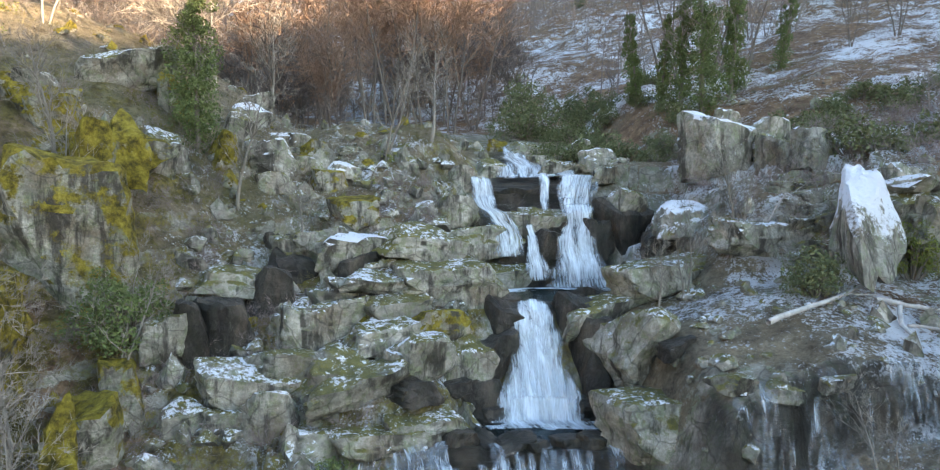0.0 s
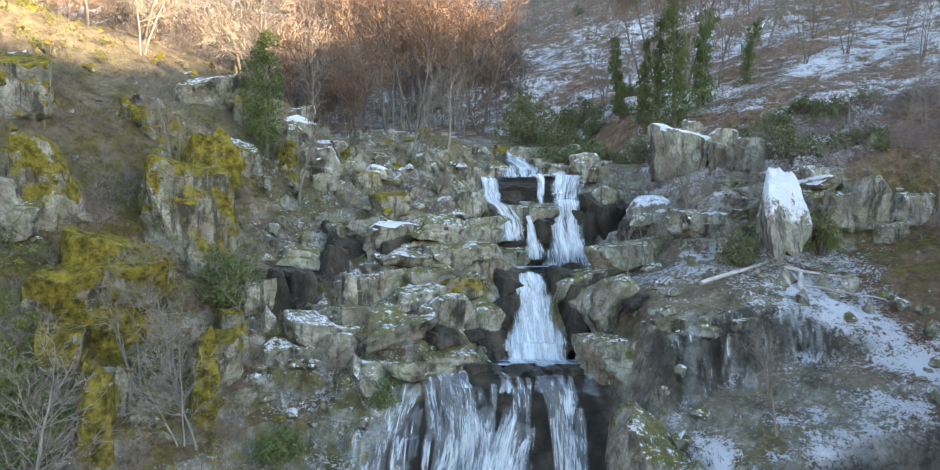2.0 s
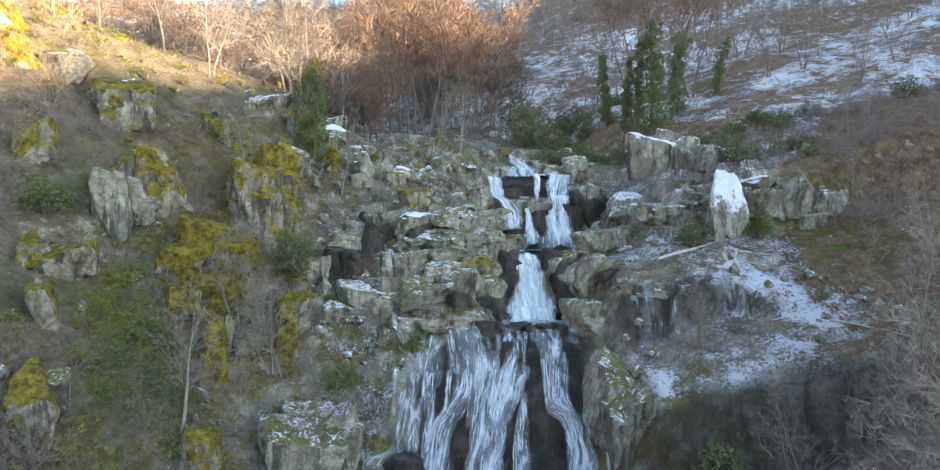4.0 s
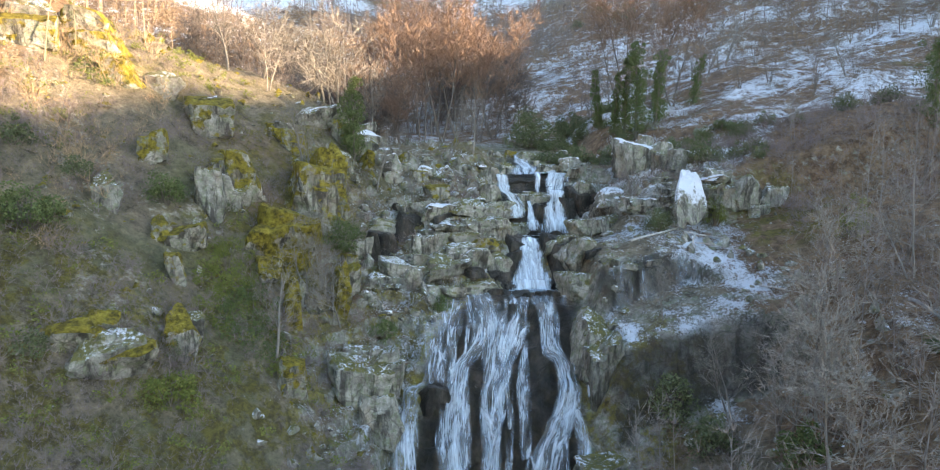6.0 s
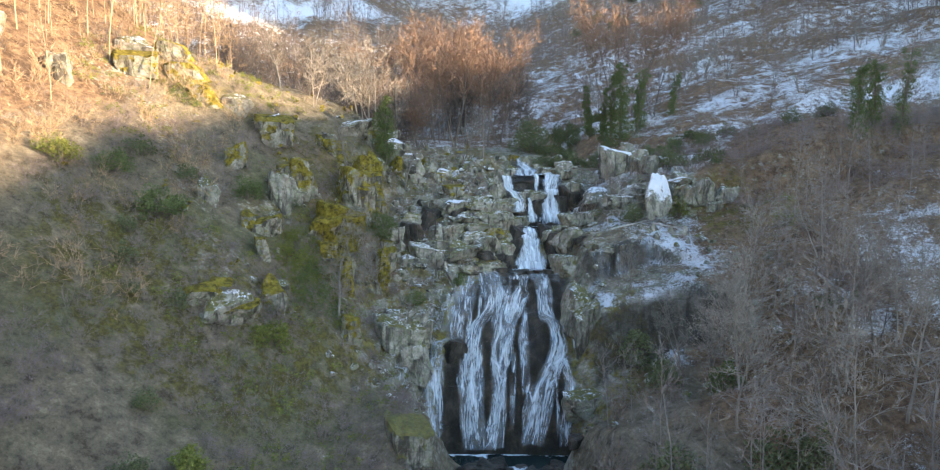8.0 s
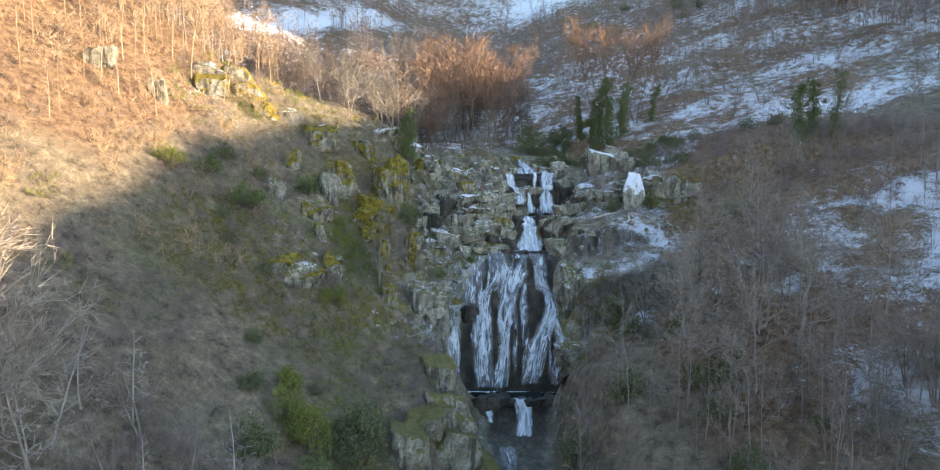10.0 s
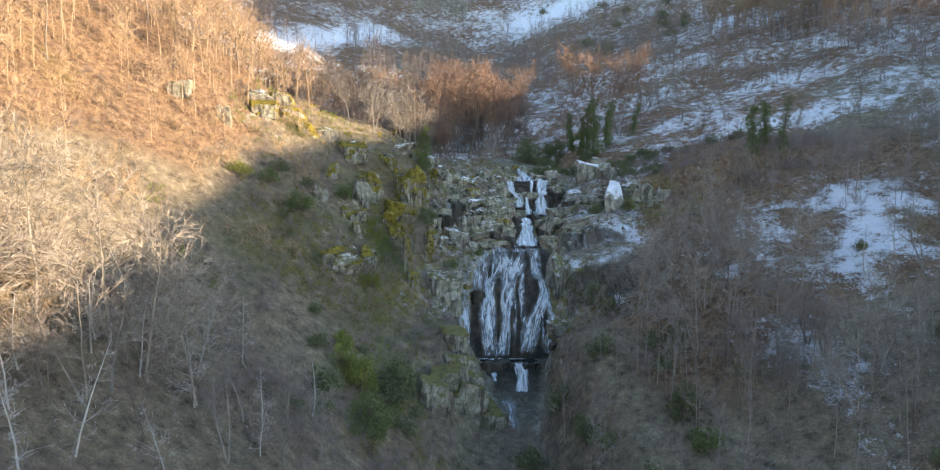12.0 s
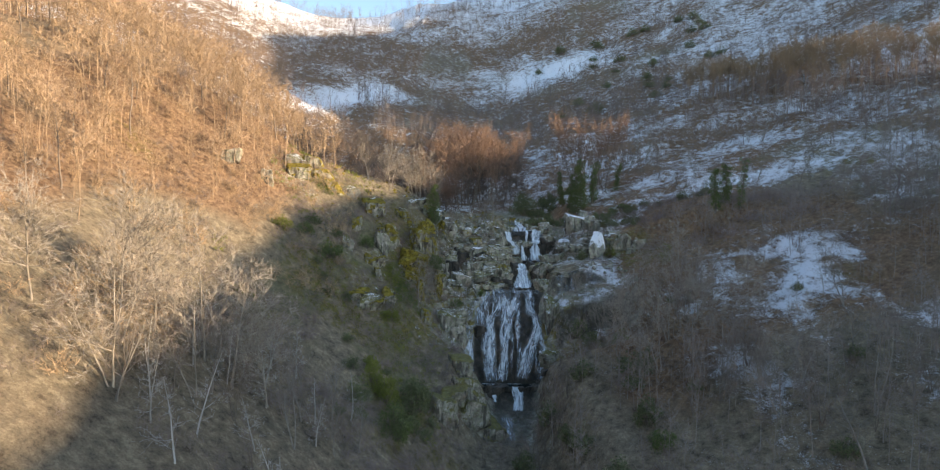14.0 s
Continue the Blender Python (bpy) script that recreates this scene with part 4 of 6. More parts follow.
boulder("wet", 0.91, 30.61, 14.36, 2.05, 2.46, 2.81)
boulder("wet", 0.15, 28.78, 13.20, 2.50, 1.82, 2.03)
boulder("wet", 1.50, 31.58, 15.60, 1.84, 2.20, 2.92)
boulder("snow", -3.14, 26.77, 15.07, 0.88, 1.06, 1.73)
boulder("moss", -1.42, 29.19, 16.32, 3.10, 1.86, 1.46)
boulder("frost", -3.66, 28.25, 16.14, 3.43, 2.06, 1.32)
boulder("brown", -4.31, 25.99, 14.70, 3.50, 2.10, 1.41)
boulder("grey", -1.95, 25.62, 13.21, 3.45, 2.07, 1.00)
boulder("wet", 5.10, 31.03, 15.45, 1.47, 1.76, 3.65)
boulder("wet", 5.96, 30.37, 14.37, 2.57, 3.08, 4.34)
boulder("grey", 7.7, 28.7, 15.3, 4.0, 2.9, 3.3, 0.1, 0.05, 3)
boulder("grey", 7.3, 24.8, 13.2, 4.0, 3.2, 2.7, 0.3, -0.2, 0)
boulder("grey", 6.14, 31.56, 16.57, 3.35, 2.01, 1.58)
boulder("wet", 2.7, 44.1, 21.9, 3.8, 2.6, 2.1, 0.05, 0.05, 4)
boulder("grey", 3.3, 40.9, 20.3, 2.0, 1.7, 1.9)
boulder("tan", 4.50, 41.24, 20.19, 2.43, 2.05, 2.28, 0.3, 0.1, 0)
boulder("wet", 4.27, 40.79, 18.19, 2.74, 3.26, 3.63)
boulder("wet", 7.4, 44.0, 21.2, 2.9, 2.4, 3.3, 0.2, 0.1, 2)
boulder("grey", 9.1, 41.2, 20.3, 2.8, 2.9, 4.6, 0.4, 0.3, 2)
boulder("wet", 7.65, 40.32, 18.71, 1.91, 2.29, 4.35)
boulder("wet", 9.38, 40.54, 19.39, 2.36, 2.83, 4.73)
boulder("wet", 10.89, 41.18, 19.69, 2.86, 2.88, 3.21)
boulder("grey", -0.54, 42.78, 23.14, 2.08, 1.55, 1.72)
boulder("grey", 4.35, 50.67, 25.68, 3.15, 1.89, 1.33)
boulder("grey", 6.65, 46.19, 24.12, 3.41, 2.04, 1.21)
boulder("moss", 2.14, 51.85, 26.14, 1.62, 0.97, 1.05)
boulder("grey", 5.26, 48.33, 24.78, 1.88, 1.13, 0.98)
boulder("snow", 8.95, 46.30, 24.84, 2.88, 1.73, 1.49)
boulder("snow", 8.44, 50.57, 25.92, 1.48, 1.20, 1.33)
boulder("grey", 1.50, 46.38, 24.15, 2.26, 1.35, 1.12)
boulder("grey", 9.21, 43.49, 23.59, 2.54, 1.52, 1.32)
slab = new("boulder", rock_mesh(63, ROCKS["pale"][0], 0.2))
u = np.array([v.co for v in slab.data.vertices])
u[:, 0] = u[:, 0] * (1.0 - 0.55 * np.maximum(u[:, 2], 0.0) + 0.5 * np.minimum(u[:, 2] + 0.2, 0.0)) - 0.06 * u[:, 2]
u[:, 1] *= 1.0 - 0.5 * np.maximum(u[:, 2], 0.0)
slab.data.vertices.foreach_set("co", u.ravel())
slab.matrix_basis = Matrix.LocRotScale((17.6, 29.5, 21.2), Euler((-0.22, 0.10, 0.1)), (2.6, 1.8, 4.4))
tagged(slab, ROCKS["pale"][1], "rock", "pale granite rocks")
boulder("snow", 20.82, 32.29, 22.76, 2.00, 1.58, 1.75)
boulder("snow", 14.43, 39.27, 24.89, 3.02, 3.38, 3.75)
boulder("snow", 17.28, 44.77, 27.28, 2.09, 1.46, 1.63)
boulder("snow", 17.66, 39.56, 25.63, 2.84, 1.93, 2.15)
boulder("snow", 12.13, 37.06, 20.90, 3.72, 2.23, 1.86)
boulder("wet", 11.28, 38.04, 19.62, 3.04, 1.82, 1.73)
boulder("frost", 13.64, 32.11, 20.31, 4.02, 2.41, 1.54)
boulder("brown", 17.51, 37.24, 24.16, 2.30, 2.15, 2.39)
boulder("brown", 18.88, 36.48, 24.68, 2.96, 1.98, 2.20)
boulder("grey", 20.95, 31.38, 20.79, 2.55, 1.87, 2.08)
boulder("grey", 21.18, 30.93, 19.88, 1.80, 1.40, 1.56)
boulder("brown", 20.41, 31.62, 21.51, 1.84, 1.71, 1.90)
boulder("grey", 11.23, 34.59, 18.43, 6.27, 3.76, 1.51)
boulder("grey", 8.74, 31.83, 17.94, 3.68, 2.21, 1.91)
boulder("snow", 8.14, 25.76, 15.93, 0.75, 0.56, 0.63)
boulder("brown", 9.21, 22.43, 15.70, 1.52, 0.91, 0.68)
boulder("brown", 10.63, 22.15, 15.47, 1.29, 0.78, 0.58)
boulder("brown", 12.62, 22.46, 15.69, 1.31, 0.79, 0.59)
boulder("brown", 17.16, 34.80, 23.03, 1.60, 0.96, 0.62)
boulder("brown", 15.95, 33.23, 21.71, 1.99, 1.20, 0.80)
boulder("brown", 17.96, 33.62, 22.49, 1.67, 1.00, 0.64)
boulder("brown", 16.67, 34.12, 22.97, 1.40, 0.84, 0.87)
boulder("brown", 17.30, 32.00, 20.11, 1.82, 1.09, 0.58)
boulder("brown", 16.23, 32.48, 20.79, 1.78, 1.07, 0.80)
boulder("brown", 18.31, 33.77, 23.05, 1.74, 1.04, 0.77)
boulder("brown", 17.28, 33.63, 22.68, 1.61, 0.97, 0.57)
boulder("brown", 17.45, 31.75, 19.88, 1.59, 0.95, 0.61)
boulder("brown", 17.69, 32.42, 21.02, 1.91, 1.15, 0.80)
boulder("brown", 16.94, 32.91, 21.68, 1.69, 1.01, 0.67)
boulder("brown", 16.53, 33.95, 22.14, 1.94, 1.16, 0.56)
boulder("brown", 15.48, 32.23, 20.81, 1.38, 0.83, 0.70)
boulder("brown", 17.00, 33.28, 21.98, 2.07, 1.24, 0.60)
boulder("brown", 17.09, 33.75, 22.57, 1.76, 1.06, 0.64)
boulder("brown", 16.28, 32.26, 20.32, 1.41, 0.85, 0.70)
boulder("brown", 18.36, 33.67, 23.00, 1.24, 0.74, 0.62)
boulder("brown", 17.36, 32.39, 20.86, 1.35, 0.81, 0.63)
boulder("brown", 16.05, 32.73, 21.48, 1.19, 0.71, 0.76)
boulder("brown", 17.27, 31.61, 19.51, 1.74, 1.04, 0.82)
boulder("brown", 16.10, 33.84, 22.19, 2.07, 1.24, 0.81)
boulder("brown", 16.06, 31.56, 19.57, 1.64, 0.98, 0.77)
boulder("brown", 16.89, 33.94, 22.63, 1.60, 0.96, 0.60)
boulder("brown", 16.01, 31.56, 19.52, 1.39, 0.84, 0.51)
boulder("brown", 16.19, 33.88, 22.71, 1.91, 1.15, 0.67)
boulder("brown", 17.23, 34.74, 23.04, 2.14, 1.29, 0.71)
boulder("brown", 20.33, 31.94, 21.89, 1.30, 0.78, 0.72)
boulder("brown", 21.28, 31.42, 21.63, 1.26, 0.77, 0.85)
boulder("brown", 19.76, 30.75, 19.40, 1.31, 0.79, 0.85)
boulder("brown", 21.41, 31.32, 20.94, 2.12, 1.27, 0.84)
boulder("brown", 20.19, 31.52, 20.93, 1.26, 0.76, 0.83)
boulder("brown", 19.81, 30.95, 19.68, 1.95, 1.17, 0.84)
boulder("brown", 19.61, 31.58, 21.36, 1.45, 0.87, 0.73)
boulder("brown", 19.73, 30.81, 19.76, 1.33, 0.80, 0.64)
boulder("brown", 21.63, 31.02, 20.54, 2.10, 1.26, 0.80)
boulder("brown", 21.46, 30.84, 20.30, 1.91, 1.15, 0.95)
boulder("brown", 20.88, 31.61, 21.77, 1.43, 0.93, 1.03)
boulder("brown", 21.40, 30.65, 19.60, 1.50, 0.90, 0.90)
boulder("brown", 21.28, 30.98, 20.33, 1.94, 1.16, 0.85)
boulder("brown", 20.85, 30.84, 20.21, 1.44, 0.92, 1.02)
boulder("tan", 21.6, 30.6, 20.9, 1.8, 1.6, 2.7, 0.1, 0.04, 1)
boulder("tan", 23.3, 30.7, 21.1, 2.7, 1.9, 3.1, -0.1, 0.05, 3)
boulder("tan", 24.3, 30.1, 19.7, 2.1, 1.5, 1.5, 0.05, 0.08, 5)
boulder("tan", 26.0, 30.9, 21.0, 2.7, 1.9, 2.6, 0.15, 0.05, 1)
boulder("snow", 20.9, 31.5, 22.7, 2.3, 1.7, 0.8, 0.1, 0.03, 3)
boulder("snow", 16.6, 41.2, 26.0, 3.0, 2.4, 1.1, 0.2, 0.06, 1)
boulder("grey", -28.33, 14.46, 21.26, 1.94, 2.25, 2.50)
boulder("moss", -27.59, 20.54, 24.73, 1.88, 2.26, 2.79)
boulder("grey", -23.32, 20.21, 21.30, 2.3, 2.8, 4.0)
boulder("grey", -22.54, 21.27, 21.13, 2.92, 1.75, 1.51)
boulder("gold", -17.80, 21.83, 17.82, 4.46, 4.42, 4.91)
boulder("gold", -16.71, 20.40, 15.71, 2.77, 2.17, 2.41)
boulder("moss", -24.76, 14.87, 18.76, 1.26, 1.51, 1.72)
boulder("moss", -23.03, 15.86, 18.02, 2.50, 1.95, 2.17)
boulder("moss", -22.59, 12.40, 16.25, 1.18, 1.42, 2.38)
boulder("grey", -20.24, 8.76, 12.67, 1.93, 1.99, 2.21)
boulder("gold", -15.74, 16.58, 13.22, 1.23, 1.48, 3.92)
boulder("moss", -15.56, 18.09, 13.48, 0.85, 1.02, 2.30)
boulder("gold", -12.81, 20.01, 12.94, 1.16, 1.39, 4.38)
boulder("moss", -22.20, 4.93, 12.08, 3.31, 1.99, 2.14, 0.5, 0.5)
boulder("moss", -23.85, 5.81, 13.67, 1.95, 1.43, 1.58, 0.5, 0.5)
boulder("moss", -23.13, 22.98, 22.99, 1.89, 2.20, 2.45)
boulder("frost", -26.01, 27.01, 27.56, 1.84, 2.21, 2.65)
boulder("frost", -20.93, 32.06, 27.23, 2.47, 1.57, 1.75)
boulder("grey", 7.17, 18.82, 9.19, 2.83, 3.39, 4.88)
boulder("frost", -8.83, 15.77, 7.41, 2.40, 2.88, 3.31)
boulder("frost", -10.59, 16.86, 8.64, 3.29, 2.31, 2.56)
boulder("moss", -25.83, 27.07, 27.60, 3.75, 3.50, 3.89)
boulder("grey", -22.6, 21.30, 21.50, 2.0, 2.4, 3.0)
boulder("moss", -21.86, 23.22, 22.31, 2.83, 3.40, 4.20)
boulder("moss", -17.55, 31.19, 24.15, 5.82, 3.49, 2.33)
boulder("gold", -17.55, 21.40, 17.19, 4.77, 4.15, 4.61)
boulder("moss", -19.77, 31.60, 26.04, 2.54, 1.97, 2.19)
boulder("moss", -17.96, 17.73, 15.40, 1.72, 1.88, 2.09)
boulder("grey", -22.85, 4.46, 12.19, 3.87, 2.32, 2.57, 0.5, 0.5)
boulder("moss", -24.66, 4.37, 13.34, 3.10, 1.86, 2.01, 0.5, 0.5)
boulder("moss", -20.25, 7.95, 12.59, 1.94, 2.33, 2.62)
boulder("frost", -9.12, 16.78, 7.87, 2.53, 3.04, 3.78)
boulder("grey", -9.14, 14.05, 5.64, 3.07, 2.78, 3.09)
boulder("grey", -10.53, 14.41, 7.50, 4.05, 3.24, 3.60)
boulder("moss", -14.26, 11.04, 9.17, 1.90, 2.28, 2.81)
boulder("wet", -5.18, 17.02, 5.49, 2.71, 2.34, 2.60)
boulder("grey", 7.20, 19.33, 9.36, 2.97, 3.27, 3.63)
boulder("brown", 7.63, 17.39, 7.62, 2.56, 3.07, 5.84)
boulder("grey", 6.86, 12.47, 2.05, 4.19, 2.51, 2.41)
boulder("olive", -7.97, 0.85, 2.57, 2.86, 3.21, 3.56)
boulder("olive", -7.00, -1.07, -0.29, 4.87, 3.64, 4.04)
boulder("olive", -6.14, -3.01, -3.62, 5.42, 3.54, 3.93)
boulder("olive", -4.20, -2.13, -6.14, 5.13, 3.15, 3.50)
boulder("olive", -8.97, -4.04, -0.66, 3.74, 3.12, 3.46)
boulder("grey", 8.94, 17.36, -1.77, 7.33, 5.21, 5.79)
boulder("wet", 6.41, 14.81, -3.31, 4.72, 2.83, 2.97)
boulder("wet", -2.08, 7.63, -2.55, 4.64, 2.78, 2.41)
boulder("moss", -38.6, 30.0, 36.9, 4.6, 3.0, 2.7)
boulder("brown", -41.0, 26.0, 36.4, 4.2, 3.0, 3.2)
boulder("grey", -48.00, 13.91, 36.26, 2.71, 2.53, 2.81)
boulder("grey", -42.8, 15.9, 32.8, 2.2, 2.0, 3.2)
boulder("moss", -39.2, 23.2, 34.2, 4.2, 3.2, 3.4)
boulder("moss", -35.9, 27.2, 33.8, 4.6, 3.2, 3.8)
boulder("moss", -33.2, 25.6, 30.9, 3.6, 2.6, 3.2)
boulder("brown", -30.6, 28.0, 30.9, 3.4, 2.4, 2.6)
boulder("snow", -26.73, 28.35, 28.76, 1.78, 2.13, 2.66)
boulder("olive", -10.27, -6.90, -1.60, 3.83, 3.58, 3.98)

# ---- evergreen growth ----
def leaf_cloud(rng, points, size):
    """Small folded leaves, each a pair of triangles, at the given points."""
    n = len(points)
    a = rng.normal(0, 1, (n, 3))
    a /= np.linalg.norm(a, axis=1)[:, None]
    b = np.cross(a, rng.normal(0, 1, (n, 3)))
    b /= np.linalg.norm(b, axis=1)[:, None] + 1e-9
    s = size * rng.uniform(0.6, 1.4, (n, 1))
    fold = np.cross(a, b) * s * 0.25
    p = np.asarray(points)
    verts = np.stack([p - a * s, p + b * s * 0.55 + fold, p + a * s, p - b * s * 0.55 + fold], 1).reshape(-1, 3)
    base = np.arange(n)[:, None] * 4
    return verts, np.concatenate([base, base + 1, base + 2, base + 3], 1)


def clump_points(rng, count, centres, radii):
    k = rng.integers(0, len(centres), count)
    d = rng.normal(0, 1, (count, 3))
    d /= np.linalg.norm(d, axis=1)[:, None]
    return centres[k] + d * (radii[k] * rng.uniform(0.45, 1.05, count) ** 0.5)[:, None]


def evergreen_bush(name, seed, wide, tall, mat, label, leaves=1500, size=0.16, group="evergreen bushes"):
    rng = np.random.default_rng(seed)
    n = 30
    ang, rad = rng.uniform(0, 6.28, n), np.sqrt(rng.uniform(0, 1, n))
    h = rng.uniform(0.12, 0.85, n) * (1 - 0.55 * rad ** 2)
    centres = np.stack([np.cos(ang) * rad * wide * 0.40, np.sin(ang) * rad * wide * 0.40, h * tall], 1)
    radii = rng.uniform(0.09, 0.23, n) * min(wide, tall * 1.3)
    root = tagged(new(name), label, "bush", group)
    segs = []
    for c in centres:
        limb(rng, segs, np.array([0, 0, -0.3]), unit(c + np.array([0, 0, 0.3])), np.linalg.norm(c), 0.03 * tall ** 0.5, 3, 0.05, 0.0)
    put_part("branchwork", mesh_from("branchwork", *tubes(segs, 4), BARK_BROWN), root, "", "stuff")
    put_part("foliage", mesh_from("foliage", *leaf_cloud(rng, clump_points(rng, int(leaves * 1.25), centres, radii), size * 0.69), mat, False), root, "", "stuff")
    return root


def ivy_tree(seed, tall, wide, label, leaves=4200, lean=0.0):
    """A trunk wrapped from foot to top in ivy, with a few bare twigs above."""
    rng = np.random.default_rng(seed)
    trunk, twigs = [], []
    line = limb(rng, trunk, np.array([0, 0, -0.5]), unit(np.array([lean, 0, 1.0])), tall, 0.02 * tall, 8, 0.03, 0.02, 0.3)
    for q, d, r in line[3:]:
        for e in range(5):
            arm = limb(rng, twigs, q, sideways(rng, d, rng.uniform(0.4, 0.9)), tall * 0.2 * rng.uniform(0.6, 1.4), 0.035, 3, 0.15, 0.12)
            for aq, ad, ar in arm:
                for w in range(2):
                    limb(rng, twigs, aq, sideways(rng, ad, rng.uniform(0.4, 0.9)), tall * 0.08 * rng.uniform(0.6, 1.4), 0.018, 1, 0.15, 0.1)
    knots = np.array([p[0] for p in line])
    t = np.linspace(0, len(knots) - 1.001, 70)
    k = t.astype(int)
    centres = knots[k] + (knots[k + 1] - knots[k]) * (t - k)[:, None]
    f = t / (len(knots) - 1)
    centres += rng.normal(0, 0.19 * wide, centres.shape) * np.array([1, 1, 0.6])
    radii = wide * 0.36 * (1.05 - 0.6 * f) * rng.uniform(0.45, 1.3, 70)
    root = tagged(new("ivy_clad_tree"), label, "tree", "ivy-clad trees")
    put_part("trunk", mesh_from("trunk", *tubes(trunk, 6), BARK_BROWN), root)
    put_part("branchwork", mesh_from("branchwork", *tubes(twigs, 3), TWIG_BROWN, False), root, "", "stuff")
    put_part("ivy", mesh_from("ivy", *leaf_cloud(rng, clump_points(rng, int(leaves * 1.9), centres, radii), 0.078), IVY, False), root, "dense dark green ivy", "stuff")
    return root


def stand(ob, x, y, turn=0.0, size=1.0, sink=0.1):
    ob.matrix_basis = place(x, y, turn, size, sink)
    return ob


def ivy_drape(seed, x, y, wide, deep, mat, label, leaves):
    """Ivy that lies in lumps over steep ground."""
    rng = np.random.default_rng(seed)
    n = 60
    a, r = rng.uniform(0, 6.28, n), np.sqrt(rng.uniform(0, 1, n))
    cx, cy = x + np.cos(a) * r * wide, y + np.sin(a) * r * deep
    base = hat(x, y)
    centres = np.stack([cx - x, cy - y, height(cx, cy) - base + rng.uniform(0.1, 0.9, n) * (1.2 - r)], 1)
    radii = rng.uniform(0.35, 0.85, n) * (1.15 - 0.5 * r)
    root = tagged(new("ivy_bank"), label, "ivy", "ivy banks")
    segs = []
    for c in centres:
        limb(rng, segs, np.array([0, 0, -0.2]), unit(c + np.array([0, 0, 0.2])), np.linalg.norm(c), 0.03, 3, 0.05, 0.0)
    put_part("branchwork", mesh_from("branchwork", *tubes(segs, 3), BARK_BROWN), root, "", "stuff")
    put_part("foliage", mesh_from("foliage", *leaf_cloud(rng, clump_points(rng, int(leaves * 2.6), centres, radii), 0.055), mat, False), root, "", "stuff")
    root.location = (x, y, base)
    return root


stand(ivy_tree(1, 8.8, 2.4, "slender tree wrapped in green ivy beside mossy rocks", 5200), -14.6, 35.6)
stand(ivy_tree(2, 8.4, 1.5, "tall ivy-covered trunk on the snowy bank"), 13.9, 55.6)
stand(ivy_tree(3, 7.6, 1.2, "thin ivy-covered trunk on the snowy bank", 3600), 15.6, 54.4)
stand(ivy_tree(4, 9.5, 1.6, "tall ivy-covered tree with bare twigs above"), 16.6, 52.4)
stand(ivy_tree(5, 12.0, 2.9, "broad tall tree clad in dark ivy", 6500), 17.6, 50.6)
stand(ivy_tree(6, 10.5, 2.0, "tall leaning tree clad in dark ivy", 5200, 0.08), 20.2, 52.0)
stand(ivy_tree(7, 7.0, 1.4, "leaning ivy-covered trunk on the snowy bank", 2000, 0.25), 26.6, 58.0)
stand(ivy_tree(8, 9.0, 2.6, "ivy-clad tree at the edge of the thicket", 3800), 41.3, 31.5)
stand(ivy_tree(9, 8.5, 2.0, "ivy-clad tree at the edge of the thicket", 3600), 44.0, 33.0)
stand(ivy_tree(10, 10.5, 2.2, "ivy-clad leaning tree in the brown thicket", 2200, 0.15), 46.1, 32.0)

stand(evergreen_bush("evergreen_bush", 21, 7.5, 6.0, EVERGREEN, "large dark evergreen bush above the stream", 3200, 0.2), 5.0, 60.5)
stand(evergreen_bush("evergreen_bush", 22, 5.0, 3.6, EVERGREEN, "dark evergreen bush on the snowy bank", 1800, 0.2), 11.5, 66.0)
stand(evergreen_bush("evergreen_bush", 23, 2.8, 2.7, EVERGREEN, "dark green bush beside the pale slab", 1700, 0.11), 14.4, 27.4)
stand(evergreen_bush("evergreen_bush", 24, 3.6, 4.2, EVERGREEN, "dark green bush below the icy cliff", 1900, 0.15), 12.0, 14.0)
stand(evergreen_bush("evergreen_bush", 25, 3.4, 3.4, EVERGREEN, "dark green bush below the icy cliff", 1700, 0.15), 13.6, 10.2)
stand(evergreen_bush("evergreen_bush", 26, 4.4, 2.0, EVERGREEN, "low spreading green juniper on snowy rocks", 1900, 0.12), 22.0, 41.0)
stand(evergreen_bush("evergreen_bush", 27, 3.6, 1.6, EVERGREEN, "low spreading green juniper on snowy rocks", 1500, 0.12), 25.4, 43.0)
stand(evergreen_bush("evergreen_bush", 28, 3.4, 1.8, EVERGREEN, "low green bush behind the cascade", 1400, 0.12), 9.5, 48.0)
stand(evergreen_bush("evergreen_bush", 29, 4.2, 2.2, EVERGREEN, "low green bush behind the cascade", 1600, 0.12), 13.0, 46.0)
stand(evergreen_bush("evergreen_bush", 30, 3.4, 3.0, IVY, "round green bush on the brown slope", 1700, 0.13), -25.4, 17.4)
stand(evergreen_bush("evergreen_bush", 31, 4.6, 3.2, IVY, "round green bush on the brown slope", 1900, 0.14), -29.6, 8.2)
stand(evergreen_bush("evergreen_bush", 32, 3.6, 2.6, BROOM, "bright yellow-green bush on a mossy rock", 1700, 0.13), -19.4, 4.6)
ivy_drape(33, -19.9, 14.9, 2.0, 4.4, BROOM, "bright green ivy hanging over a rock face", 5200)
ivy_drape(34, -17.7, 13.4, 2.1, 3.2, IVY, "dark green ivy hanging over a rock face", 4200)
stand(evergreen_bush("ivy_bank", 35, 2.2, 3.6, BROOM, "bright green ivy beside the snowy slab", 1300, 0.1), 20.2, 30.0)
stand(evergreen_bush("evergreen_bush", 36, 4.4, 5.4, EVERGREEN, "dark evergreen bush at the edge of the gorge", 2400, 0.17), -13.6, -9.5)
stand(evergreen_bush("evergreen_bush", 37, 3.8, 3.6, EVERGREEN, "dark evergreen bush low on the slope", 1700, 0.17), -20.4, -16.6)
